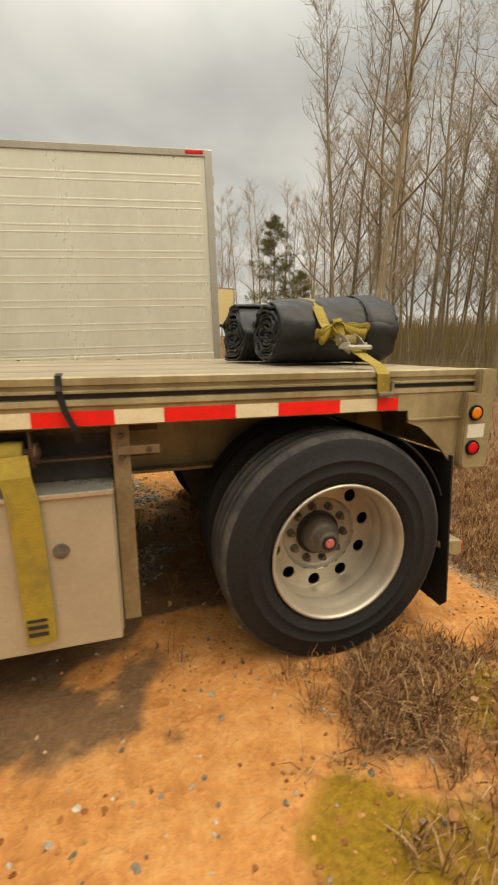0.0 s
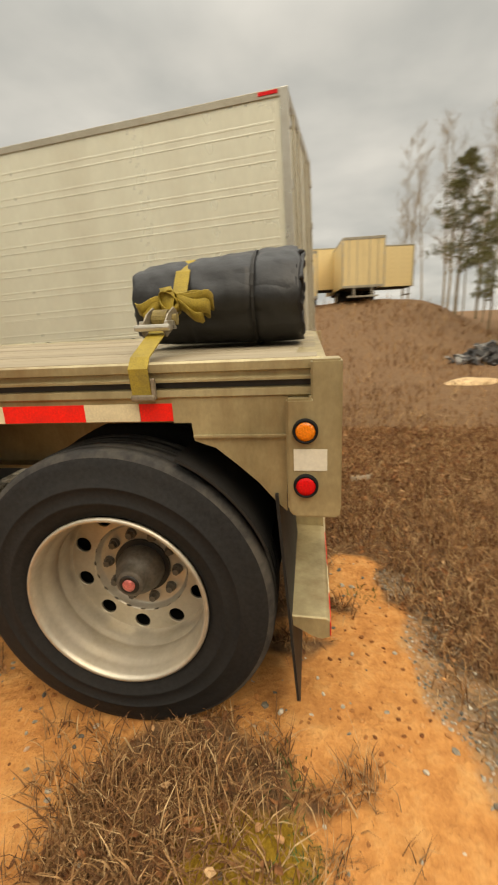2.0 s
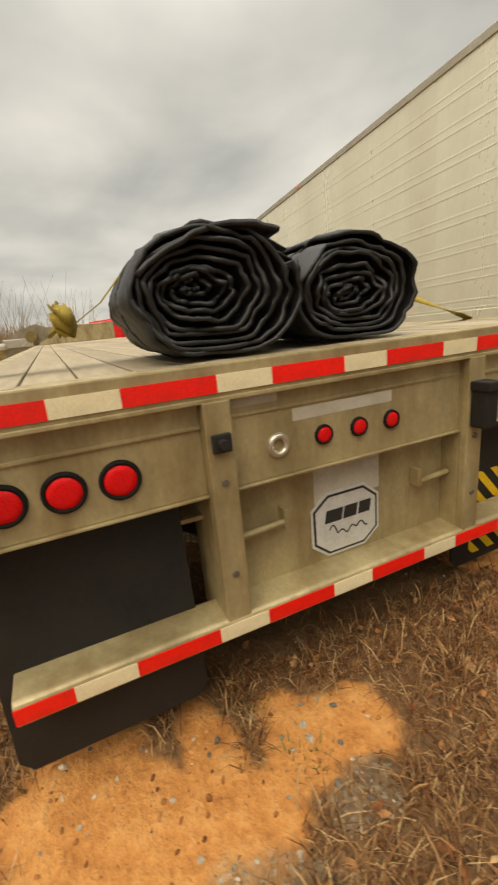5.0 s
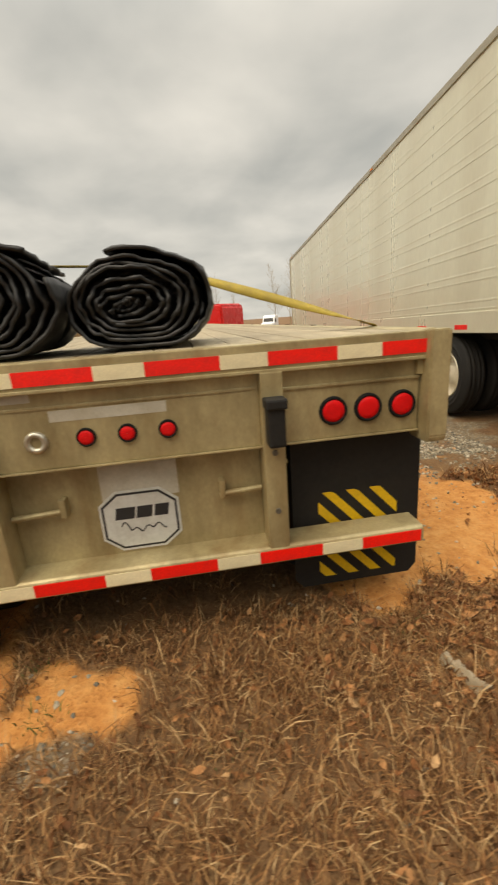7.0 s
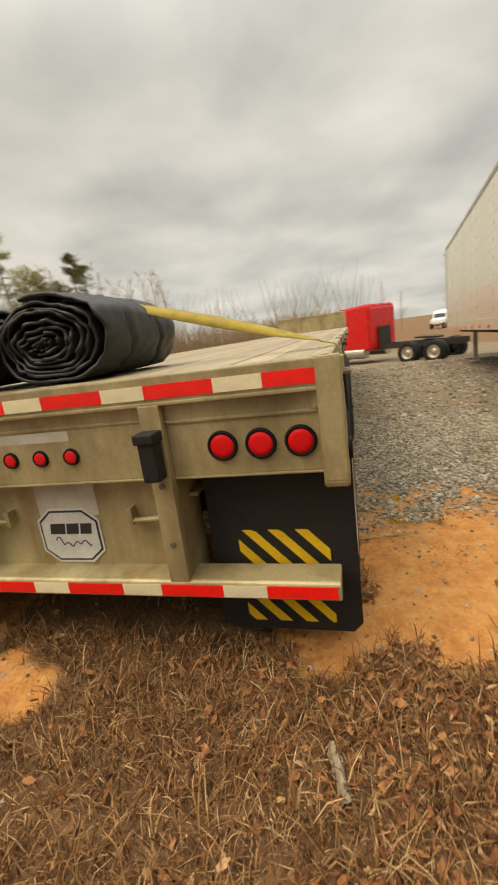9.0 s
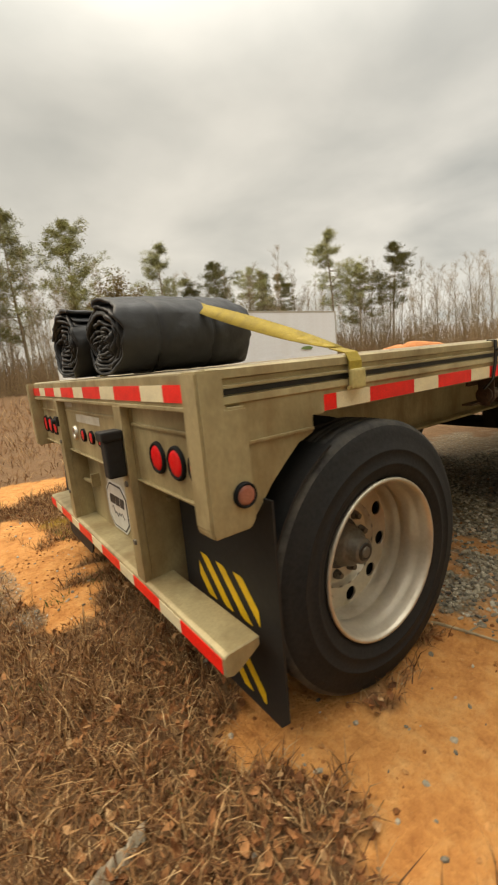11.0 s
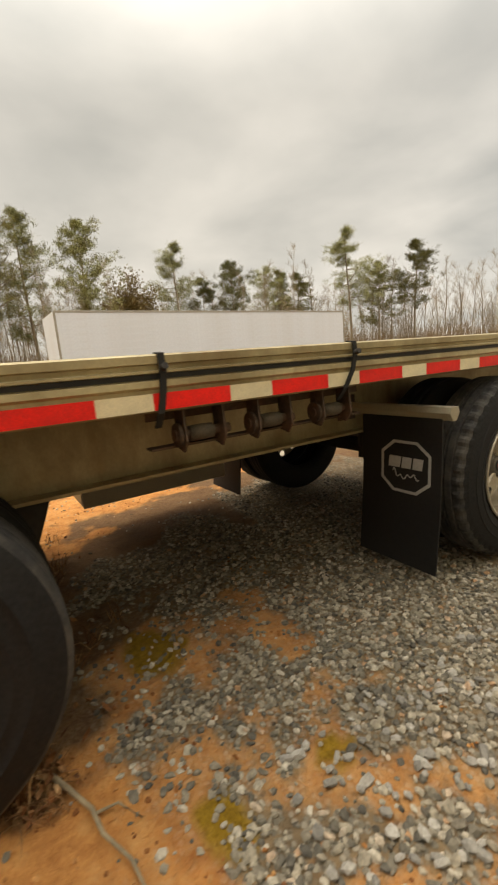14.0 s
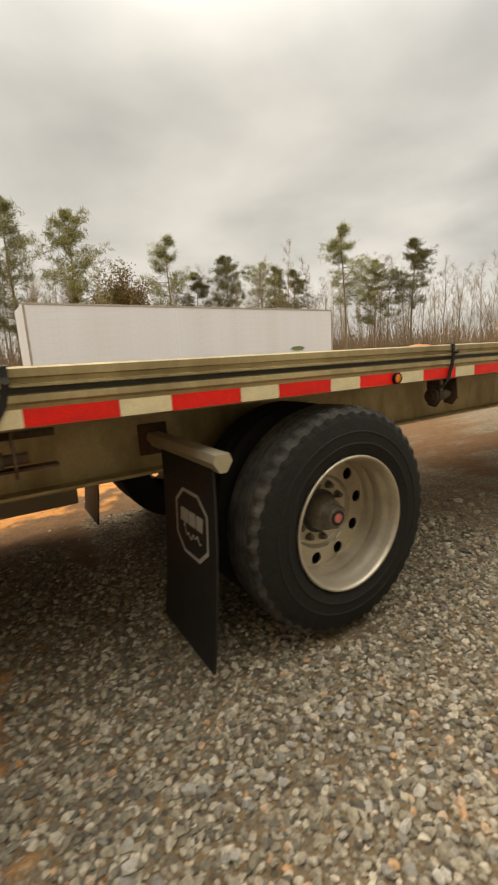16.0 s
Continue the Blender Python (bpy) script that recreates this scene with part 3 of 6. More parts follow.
# mudflaps behind the rear wheels
for y0, y1, xt, xb in ((-0.02, 0.62, -0.150, -0.095), (1.99, WIDE + 0.04, -0.172, -0.165)):
    at = lambda y, z: (xt + (xb - xt) * (0.9 - z) / 0.82, y, z)
    right = y0 > 1
    flap = part("mudflap", poly([at(y0, 0.90), at(y1, 0.90), at(y1, 0.12), at(y1 - 0.04, 0.075), at(y0 + 0.04, 0.075), at(y0, 0.12)], (-0.009, 0, 0)), M_rubber, trailer, "black rubber mudflap with yellow slanting stripes" if right else "black rubber mudflap")
    for lo, hi in (((0.405, 0.575), (0.12, 0.255)) if right else ()):
        left, rgt = y0 + 0.125, y1 - 0.115
        for k in range(-1, 4):
            a = left + 0.02 + k * 0.118
            run = 0.95
            slope_l = lambda yy: hi - (yy - a) / run
            slope_r = lambda yy: hi - (yy - a - 0.055) / run
            far_y = min(a + 0.055 + (hi - lo) * run, rgt)
            steps = [max(a, left) + (far_y - max(a, left)) * q / 10 for q in range(11)]
            upper = [(yy, min(hi, slope_r(yy))) for yy in steps]
            lower = [(yy, max(lo, slope_l(yy))) for yy in steps]
            lower = [(yy, min(zl, zu)) for (yy, zl), (_, zu) in zip(lower, upper)]
            if far_y - steps[0] < 0.03:
                continue
            ring = upper + [p for p in lower[::-1] if p not in upper]
            pts = [Vector(at(yy, zz)) + Vector((0.0006, 0, 0)) for yy, zz in ring]
            part("stripe", poly(pts, (0.0014, 0, 0)), M_stripe, flap)


# ---- wheels ----
def tyre_profile(w, R, r):
    """Radius and offset from the outer face inward; y = 0 is the outer sidewall's bulge."""
    return [(r - 0.012, 0.055), (r + 0.004, 0.018), (r + 0.035, 0.006), (r + 0.05, 0.001), (r + 0.054, -0.002), (r + 0.060, -0.002), (r + 0.064, 0.001), (r + 0.105, 0.002), (r + 0.108, -0.0005), (r + 0.113, -0.0005), (r + 0.116, 0.003), (R - 0.055, 0.014), (R - 0.022, 0.026), (R - 0.006, 0.038),
            (R, 0.052), (R, 0.078), (R - 0.012, 0.080), (R - 0.012, 0.088), (R, 0.090), (R + 0.002, 0.125), (R - 0.012, 0.127), (R - 0.012, 0.136), (R + 0.002, 0.138),
            (R + 0.002, w - 0.138), (R - 0.012, w - 0.136), (R - 0.012, w - 0.127), (R + 0.002, w - 0.125), (R, w - 0.090), (R - 0.012, w - 0.088), (R - 0.012, w - 0.080), (R, w - 0.078),
            (R, w - 0.052), (R - 0.022, w - 0.026), (R - 0.07, w - 0.008), (r + 0.06, w), (r, w - 0.02), (r - 0.012, w - 0.055)]


def rim_disc(bm, outer, inner, holes, hole_r, at_r, y, thick):
    edges = []

    def loop(cx, cz, rad, n):
        vs = [bm.verts.new((cx + rad * math.cos(2 * math.pi * i / n), y, cz + rad * math.sin(2 * math.pi * i / n))) for i in range(n)]
        edges.extend(bm.edges.new((vs[i], vs[(i + 1) % n])) for i in range(n))

    loop(0, 0, outer, 60)
    loop(0, 0, inner, 40)
    for k in range(holes):
        t = 2 * math.pi * (k + 0.5) / holes
        loop(at_r * math.cos(t), at_r * math.sin(t), hole_r, 16)
    got = bmesh.ops.triangle_fill(bm, use_beauty=True, edges=edges)
    faces = [f for f in got["geom"] if isinstance(f, bmesh.types.BMFace)]
    ext = bmesh.ops.extrude_face_region(bm, geom=faces)
    for v in ext["geom"]:
        if isinstance(v, bmesh.types.BMVert):
            v.co.y += thick
    bmesh.ops.recalc_face_normals(bm, faces=bm.faces[:])


def make_wheel(lug, disc_y, cap_mat, label):
    """An outer dual wheel about the y axis, its outer face at y = 0. Rim first, with tyre and hub under it."""
    R, r, w = 0.553, 0.329, 0.285
    bm = lathe([(r - 0.012, 0.030), (r + 0.002, 0.012), (r, 0.004), (r - 0.008, 0.001), (r - 0.014, 0.006), (r - 0.018, 0.022), (r - 0.024, 0.046), (r - 0.025, 0.062), (r - 0.032, 0.074), (r - 0.036, 0.110), (r - 0.036, 0.135),
                (r - 0.030, 0.142), (r - 0.030, 0.155), (r - 0.037, 0.165), (r - 0.038, disc_y - 0.018), (0.290, disc_y - 0.004), (0.286, disc_y + 0.004)], 72)
    rim_disc(bm, 0.287, 0.194, 10, 0.033, 0.247, disc_y + 0.004, 0.014)
    # the nuts' ring lies a step deeper than the ring of holes
    for (ra, ya), (rb, yb) in zip(((0.194, 0.004), (0.188, 0.010), (0.183, 0.030), (0.176, 0.034)), ((0.188, 0.010), (0.183, 0.030), (0.176, 0.034), (0.088, 0.034))):
        for k in range(60):
            t, u = 2 * math.pi * k / 60, 2 * math.pi * (k + 1) / 60
            bm.faces.new([bm.verts.new((q * math.cos(w), disc_y + o, q * math.sin(w))) for q, o, w in ((ra, ya, t), (ra, ya, u), (rb, yb, u), (rb, yb, t))])
    bmesh.ops.remove_doubles(bm, verts=bm.verts[:], dist=0.0002)
    bmesh.ops.recalc_face_normals(bm, faces=bm.faces[:])
    rim = part("wheel", bm, M_rim, None, label, False)
    for p in rim.data.polygons:
        p.use_smooth = len(p.vertices) == 4
    prof = tyre_profile(w, R, r)
    wave = (lambda i, k: (-0.010 if (k // 2) % 2 else 0.0) if i in (12, 13, 14, 15) else 0.0) if lug else None
    ty = part("tyre", lathe(prof, 176 if lug else 96, wave=wave), M_tyre, rim, "black rubber tyre with blocky worn tread" if lug else "black rubber tyre with worn ribs", not lug)
    ty.data.materials.append(M_tread)
    for p in ty.data.polygons:
        c = p.center
        if math.hypot(c.x, c.z) > R - 0.03:
            p.material_index = 1
    hub = part("hub", lathe([(0.094, disc_y + 0.034), (0.094, disc_y - 0.012), (0.090, disc_y - 0.018), (0.080, disc_y - 0.050), (0.070, disc_y - 0.056), (0.058, disc_y - 0.060), (0.055, disc_y - 0.098), (0.047, disc_y - 0.106), (0.030, disc_y - 0.108), (0.0005, disc_y - 0.109)], 40), M_hub, rim, "", True)
    part("hub_cap", lathe([(0.024, disc_y - 0.106), (0.024, disc_y - 0.114), (0.016, disc_y - 0.117), (0.0005, disc_y - 0.117)], 24), cap_mat, rim, "", True)
    part("cap_ring", lathe([(0.024, disc_y - 0.1085), (0.026, disc_y - 0.112), (0.038, disc_y - 0.111), (0.040, disc_y - 0.106)], 24), M_black, rim, "", True)
    # black ring added as the shadow in the gap round the hub
    part("hub_ring", lathe([(0.084, disc_y + 0.028), (0.084, disc_y + 0.022), (0.114, disc_y + 0.022), (0.114, disc_y + 0.034)], 40), M_black, rim)
    nut = None
    for k in range(10):
        t = 2 * math.pi * k / 10
        m = pose(0.1435 * math.cos(t), disc_y + 0.031, 0.1435 * math.sin(t))
        if nut is None:
            nut = part("lug_nut", add_rod(rod((0, 0.004, 0), (0, -0.012, 0), 0.022, 0.020, 12), (0, -0.012, 0), (0, -0.030, 0), 0.0165, 0.014, 6), M_hub, rim)
            nut.matrix_basis = m
        else:
            again(nut, rim, m)
    return rim


M_cap = material("faded_red_cap", (0.55, 0.13, 0.11), 0.4, 0, 0.3, 120, 20, 0.1, (0.7, 0.45, 0.4), 0.5)
wheel = make_wheel(False, 0.228, M_cap, "polished aluminium dual wheel")
wheel.parent, wheel.matrix_basis = trailer, pose(-0.725, -0.037, 0.487, 0, 5, 0)


def wheel_copy(src, m):
    o = copy_thing(src, m)
    o.parent = trailer
    return o


plain_wheel = make_wheel(False, 0.218, M_hub, "polished aluminium dual wheel with dark rusty hub")
plain_wheel.parent, plain_wheel.matrix_basis = trailer, pose(-0.726, WIDE + 0.035, 0.5, 0, 29.6, 180)
lug_wheel = make_wheel(True, 0.218, M_cap, "dusty dual wheel with blocky tread")
lug_wheel.parent, lug_wheel.matrix_basis = trailer, pose(-3.822, WIDE + 0.035, 0.5, 0, 11, 180)
wheel_copy(lug_wheel, pose(-3.822, -0.035, 0.5, 0, 5, 0))
inner = part("inner_wheel", lathe(tyre_profile(0.285, 0.55, 0.325), 72), M_tyre, trailer, "inner dual tyre", True)
inner.matrix_basis = pose(-0.726, 0.31, 0.5)
for x, y in ((-0.726, WIDE - 0.31), (-3.822, WIDE - 0.31), (-3.822, 0.31)):
    tagged(again(inner, trailer, pose(x, y, 0.5, 0, 0, 180 if y > 1 else 0)), "inner dual tyre")
# axles and frame
for x in (-0.726, -3.822):
    part("axle", add_box(rod((x, 0.3, 0.5), (x, WIDE - 0.3, 0.5), 0.064, seg=16), (x - 0.05, 0.6, 0.56), (x + 0.05, 0.75, 0.72)), M_dark, trailer)
    for y in (0.80, WIDE - 0.80):
        bm = poly([(x - 0.65, y - 0.05, 0.80), (x - 0.5, y - 0.05, 0.42), (x - 0.38, y - 0.05, 0.42), (x - 0.1, y - 0.05, 0.56), (x + 0.42, y - 0.05, 0.52), (x + 0.42, y - 0.05, 0.60), (x - 0.2, y - 0.05, 0.66), (x - 0.35, y - 0.05, 0.80)], (0, 0.10, 0))
        add_rod(bm, (x + 0.30, y, 0.60), (x + 0.30, y, 0.80), 0.12, 0.13, 18)
        part("suspension_arm", bm, M_dark, trailer)
for y in (0.71, WIDE - 0.71):
    s = -1 if y < 1 else 1
    bm = box((-LONG + 0.1, y - 0.006, 0.77), (-0.14, y + 0.006, 1.26))
    add_box(bm, (-LONG + 0.1, y - 0.09, 0.755), (-0.14, y + 0.09, 0.772), 0.003)
    add_box(bm, (-LONG + 0.1, y - 0.07, 1.10), (-0.14, y + 0.07, 1.112), 0.003)
    part("main_beam", bm, M_alu, trailer)
cross = part("cross_member", box((-0.03, 0.05, 1.165), (0.03, WIDE - 0.05, 1.262)), M_alu, trailer)
cross.matrix_basis = pose(-0.45, 0, 0)
for k in range(1, 34):
    again(cross, trailer, pose(-0.45 - 0.42 * k, 0, 0))
part("headboard", add_box(box((-LONG - 0.03, 0.10, 1.302), (-LONG + 0.02, WIDE - 0.05, 1.84), 0.01), (-LONG - 0.04, 0.08, 1.80), (-LONG + 0.03, WIDE - 0.03, 1.86), 0.01), M_alu, trailer)
for y in (0.9, 1.7):
    part("landing_leg", add_box(box((-10.9, y - 0.07, -0.15), (-10.76, y + 0.07, 1.2), 0.01), (-10.98, y - 0.15, -0.22), (-10.68, y + 0.15, -0.18)), M_dark, trailer)

# ---- parked white van trailer beside it ----
VAN_M = Matrix.Translation((-0.19, 4.63, 0.05)) @ Matrix.Rotation(math.atan(-0.098), 4, "Z") @ Matrix.Rotation(-0.0265, 4, "Y")


def van_trailer(name, label, m, panel, trim, length=16.15, wide=2.6, detail=True, group=""):
    """A box trailer from its rear corner: x runs back from the rear to -length, y from the near side across."""
    v = thing(name, label, "trailer", m, group)
    lo, hi = 1.13, 3.96
    bm = box((-length, 0.02, lo), (-0.06, wide - 0.02, hi - 0.04))
    body = part("body", bm, panel, v)
    n = 8
    ph = (hi - lo - 0.30) / n
    for side in (0.02, wide - 0.02):
        s = -1 if side < 1 else 1
        e = lambda d, z: (-length + 0.06, side + s * d, z)
        lap = part("side_panel", poly([e(0, 0), e(0.004, 0.0), e(0.0045, 0.012), e(0.003, 0.018), e(0.0025, 0.080), e(0.004, 0.088), e(0.004, 0.102), e(0.0025, 0.110), e(0.002, ph - 0.004), e(0, ph - 0.003)], (length - 0.24, 0, 0)), panel, v)
        lap.matrix_basis = pose(0, 0, lo + 0.20)
        for k in range(1, n):
            again(lap, v, pose(0, 0, lo + 0.20 + k * ph))
        part("top_rail", box((-length, side - 0.018, hi - 0.085), (-0.0, side + 0.018, hi), 0.006), trim, v)
        part("bottom_rail", box((-length, side - 0.018, lo - 0.06), (-0.0, side + 0.018, lo + 0.18), 0.006), panel, v)
        for k in range(2):
            part("corner_post", box((-0.10 if k == 0 else -length - 0.01, side - 0.022, lo - 0.06), (0.0 if k == 0 else -length + 0.08, side + 0.022, hi), 0.008), (M_alu_bright if detail and k == 0 else trim), v)
        if detail:
            part("marker_lamp", box((-0.36, side + s * 0.019 - 0.006, hi - 0.055), (-0.12, side + s * 0.019 + 0.006, hi - 0.015), 0.004), M_lens, v, "red marker strip")
            for x in (-6.3, -length + 0.5):
                part("marker_lamp", box((x - 0.05, side + s * 0.02 - 0.008, hi - 0.06), (x + 0.05, side + s * 0.02 + 0.008, hi - 0.03), 0.004), M_amber, v, "amber marker lamp")
            x = -0.8
            while x > -length + 0.5:
                part("reflective_strip", box((x - 0.28, side + s * 0.019 - 0.002, lo - 0.02), (x, side + s * 0.019 + 0.002, lo + 0.035)), M_red, v)
                x -= 1.05
    # doors
    for k in range(2):
        a = 0.06 + k * (wide / 2 - 0.05)
        door = part("door", box((-0.055, a, lo + 0.04), (-0.02, a + wide / 2 - 0.07, hi - 0.16), 0.008), panel, v)
        for yy in (a + 0.35, a + 0.85):
            part("lock_rod", rod((0.0, yy, lo + 0.02), (0.0, yy, hi - 0.14), 0.017, seg=8), trim, door)
        for z in (1.5, 2.2, 2.95, 3.6):
            part("hinge", box((-0.02, 0.0 if k == 0 else wide - 0.10, z - 0.05), (0.012, 0.10 if k == 0 else wide, z + 0.05), 0.006), M_alu_bright, door)
    part("rear_header", box((-0.06, 0.02, hi - 0.16), (-0.005, wide - 0.02, hi), 0.006), trim, v)
    part("rear_sill", box((-0.08, 0.0, lo - 0.10), (0.01, wide, lo + 0.04), 0.008), trim, v)
    bm = box((-0.12, 0.35, 0.46), (-0.02, wide - 0.35, 0.56), 0.01)
    for yy in (0.7, wide - 0.8):
        add_box(bm, (-0.11, yy, 0.5), (-0.03, yy + 0.1, lo))
    part("rear_guard", bm, trim, v)
    # running gear
    bm = box((-5.3, 0.75, 0.80), (-2.8, 0.95, 1.06))
    add_box(bm, (-5.3, wide - 0.95, 0.80), (-2.8, wide - 0.75, 1.06))
    for x in (-4.65, -3.42):
        add_rod(bm, (x, 0.3, 0.52), (x, wide - 0.3, 0.52), 0.065, seg=12)
    part("bogie", bm, M_dark, v)
    part("floor_frame", box((-length + 0.3, 0.4, 0.96), (-0.2, wide - 0.4, 1.10)), M_dark, v)
    for x in (-4.65, -3.42):
        for yy, turn in ((0.03, 0), (wide - 0.03, 180)):
            w = part("wheel", lathe([(0.30, 0.03), (0.295, 0.01), (0.285, 0.012), (0.275, 0.06), (0.26, 0.12), (0.15, 0.13), (0.12, 0.08), (0.0005, 0.075)], 40), M_rimwhite, v, "dusty white steel wheel", True)
            w.matrix_basis = pose(x, yy, 0.52, 0, 0, turn)
            part("tyre", lathe(tyre_profile(0.28, 0.52, 0.305), 56), M_tyre, w, "", True)
            t2 = part("inner_tyre", lathe(tyre_profile(0.28, 0.52, 0.305), 40), M_tyre, w, "", True)
            t2.matrix_basis = pose(0, 0.33, 0)
    for yy in (0.55, wide - 0.55):
        part("landing_leg", add_box(box((-length + 2.6, yy - 0.06, 0.05), (-length + 2.74, yy + 0.06, 1.06), 0.01), (-length + 2.52, yy - 0.14, 0.0), (-length + 2.82, yy + 0.14, 0.05)), trim, v)
    return v


M_rimwhite = material("dusty_white_rim", (0.66, 0.60, 0.46), 0.5, 0, 0.1, 40, 5, 0.05, (0.4, 0.3, 0.2), 0.5)
van_trailer("van_trailer", "white sheet-and-lap van trailer parked beside the flatbed", VAN_M, M_van, M_vantrim)
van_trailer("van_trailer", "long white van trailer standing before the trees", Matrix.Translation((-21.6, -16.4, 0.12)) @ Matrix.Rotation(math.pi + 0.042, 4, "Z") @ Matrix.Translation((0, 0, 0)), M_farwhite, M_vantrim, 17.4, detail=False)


# ---- trees ----
def tube(verts, faces, pts, radii, seg):
    base = len(verts)
    for i, p in enumerate(pts):
        d = (pts[min(i + 1, len(pts) - 1)] - pts[max(i - 1, 0)]).normalized()
        a = d.orthogonal().normalized()
        c = d.cross(a)
        for k in range(seg):
            t = 2 * math.pi * k / seg
            verts.append(p + (a * math.cos(t) + c * math.sin(t)) * radii[i])
    for i in range(len(pts) - 1):
        for k in range(seg):
            b0, b1 = base + i * seg, base + (i + 1) * seg
            faces.append((b0 + k, b0 + (k + 1) % seg, b1 + (k + 1) % seg, b1 + k))


def limb(rng, start, way, length, r0, r1, n, bend, up=0.0):
    pts, p, d = [start.copy()], start.copy(), way.normalized()
    for i in range(n):
        d = (d + Vector((rng.uniform(-bend, bend), rng.uniform(-bend, bend), rng.uniform(-bend, bend) + up))).normalized()
        p = p + d * (length / n)
        pts.append(p.copy())
    return pts, [r0 + (r1 - r0) * i / n for i in range(n + 1)]


def bare_tree(seed, height, crown_from=0.35, spread=0.22, limbs=18, girth=0.011):
    """Trunk and limbs in one mesh, fine twigs in another."""
    rng = random.Random(seed)
    v, f, tv, tf = [], [], [], []
    pts, rad = limb(rng, Vector((0, 0, -0.3)), Vector((rng.uniform(-0.05, 0.05), rng.uniform(-0.05, 0.05), 1)), height, height * girth, 0.012, 12, 0.045, 0.05)
    tube(v, f, pts, rad, 8)
    for k in range(limbs):
        s = crown_from + (1 - crown_from) * (k + rng.random()) / limbs
        i = min(int(s * 12), 11)
        p = pts[i].lerp(pts[i + 1], s * 12 - i)
        az = rng.uniform(0, 2 * math.pi)
        ln = height * spread * (1.15 - s * 0.75) * rng.uniform(0.6, 1.2)
        lp, lr = limb(rng, p, Vector((math.cos(az), math.sin(az), rng.uniform(0.6, 1.5))), ln, rad[i] * 0.5, 0.010, 6, 0.16, 0.08)
        tube(v, f, lp, lr, 5)
        for q in range(8):
            j = rng.randint(1, 5)
            w = Vector((rng.uniform(-1, 1), rng.uniform(-1, 1), rng.uniform(0.1, 1.3)))
            bp, br = limb(rng, lp[j], w, ln * rng.uniform(0.25, 0.55), max(lr[j] * 0.5, 0.008), 0.005, 3, 0.16, 0.12)
            tube(tv, tf, bp, br, 3)
            for z in range(5):
                w2 = Vector((rng.uniform(-1, 1), rng.uniform(-1, 1), rng.uniform(-0.1, 1.2)))
                cp, cr = limb(rng, bp[rng.randint(1, 3)], w2, ln * rng.uniform(0.14, 0.36), 0.0065, 0.0035, 2, 0.18, 0.10)
                tube(tv, tf, cp, cr, 3)
    return v, f, tv, tf


def pine_tree(seed, height, crown_from=0.5, wide=0.17):
    rng = random.Random(seed)
    v, f, tv, tf = [], [], [], []
    pts, rad = limb(rng, Vector((0, 0, -0.3)), Vector((0, 0, 1)), height, height * 0.0125, 0.02, 12, 0.03, 0.06)
    tube(v, f, pts, rad, 8)
    for k in range(34):
        s = crown_from + (1 - crown_from) * ((k + rng.random()) / 34)
        i = min(int(s * 12), 11)
        p = pts[i].lerp(pts[i + 1], s * 12 - i)
        az = rng.uniform(0, 2 * math.pi)
        t = (s - crown_from) / (1 - crown_from)
        ln = height * wide * (0.55 + 0.75 * math.sin(math.pi * min(t * 0.85 + 0.15, 1))) * rng.uniform(0.5, 1.15) * (1.05 - 0.55 * t)
        lp, lr = limb(rng, p, Vector((math.cos(az), math.sin(az), rng.uniform(-0.1, 0.7))), ln, rad[i] * 0.4 + 0.01, 0.008, 5, 0.18, 0.06)
        tube(v, f, lp, lr, 4)
        for q in range(12):
            c = lp[rng.randint(2, 5)] + Vector((rng.gauss(0, 1), rng.gauss(0, 1), rng.gauss(0.2, 0.7))) * ln * 0.16
            size = height * 0.024 * rng.uniform(0.6, 1.3)
            for n in range(42):
                d = Vector((rng.gauss(0, 1), rng.gauss(0, 1), rng.gauss(0.35, 0.8))).normalized()
                o = c + Vector((rng.gauss(0, 1), rng.gauss(0, 1), rng.gauss(0, 0.7))) * size * 0.50
                side = d.orthogonal().normalized() * size * 0.052
                b = len(tv)
                tv.extend((o - side, o + side, o + d * size * rng.uniform(0.6, 1.1)))
                tf.append((b, b + 1, b + 2))
    return v, f, tv, tf


def tree_thing(name, label, data, crown_mat, group):
    t = thing(name, label, "tree", None, group)
    v, f, tv, tf = data
    for nm, vv, ff, mt in (("trunk", v, f, M_bark), ("crown", tv, tf, crown_mat)):
        o = raw_mesh(nm, vv, ff, mt, nm == "trunk")
        o.parent = t
    return t


bare = [tree_thing("bare_tree", "leafless grey-brown forest tree with fine twigs", bare_tree(40 + i, h, cf, sp, n, g), M_twig, "bare forest trees")
        for i, (h, cf, sp, n, g) in enumerate(((20, 0.22, 0.22, 24, 0.0075), (17, 0.18, 0.24, 22, 0.0068), (22, 0.30, 0.20, 24, 0.0085), (14, 0.15, 0.28, 22, 0.008), (18, 0.35, 0.18, 18, 0.0052), (12, 0.2, 0.24, 16, 0.0055)))]
pines = [tree_thing("pine_tree", "tall pine with bare trunk and open green crown", pine_tree(70 + i, h, cf, w), M_pine, "pines on the horizon")
         for i, (h, cf, w) in enumerate(((14, 0.40, 0.21), (13, 0.48, 0.19), (15, 0.28, 0.20), (11, 0.42, 0.24)))]
first_used = set()


def plant(src, x, y, scale, spin):
    m = Matrix.Translation((x, y, ground_base(x, y))) @ Matrix.Rotation(spin, 4, "Z")
    if src.name in first_used:
        o = copy_thing(src, m)
    else:
        first_used.add(src.name)
        o, src.matrix_basis = src, m
    o.scale = (scale, scale, scale)
    return o


rng = random.Random(5)
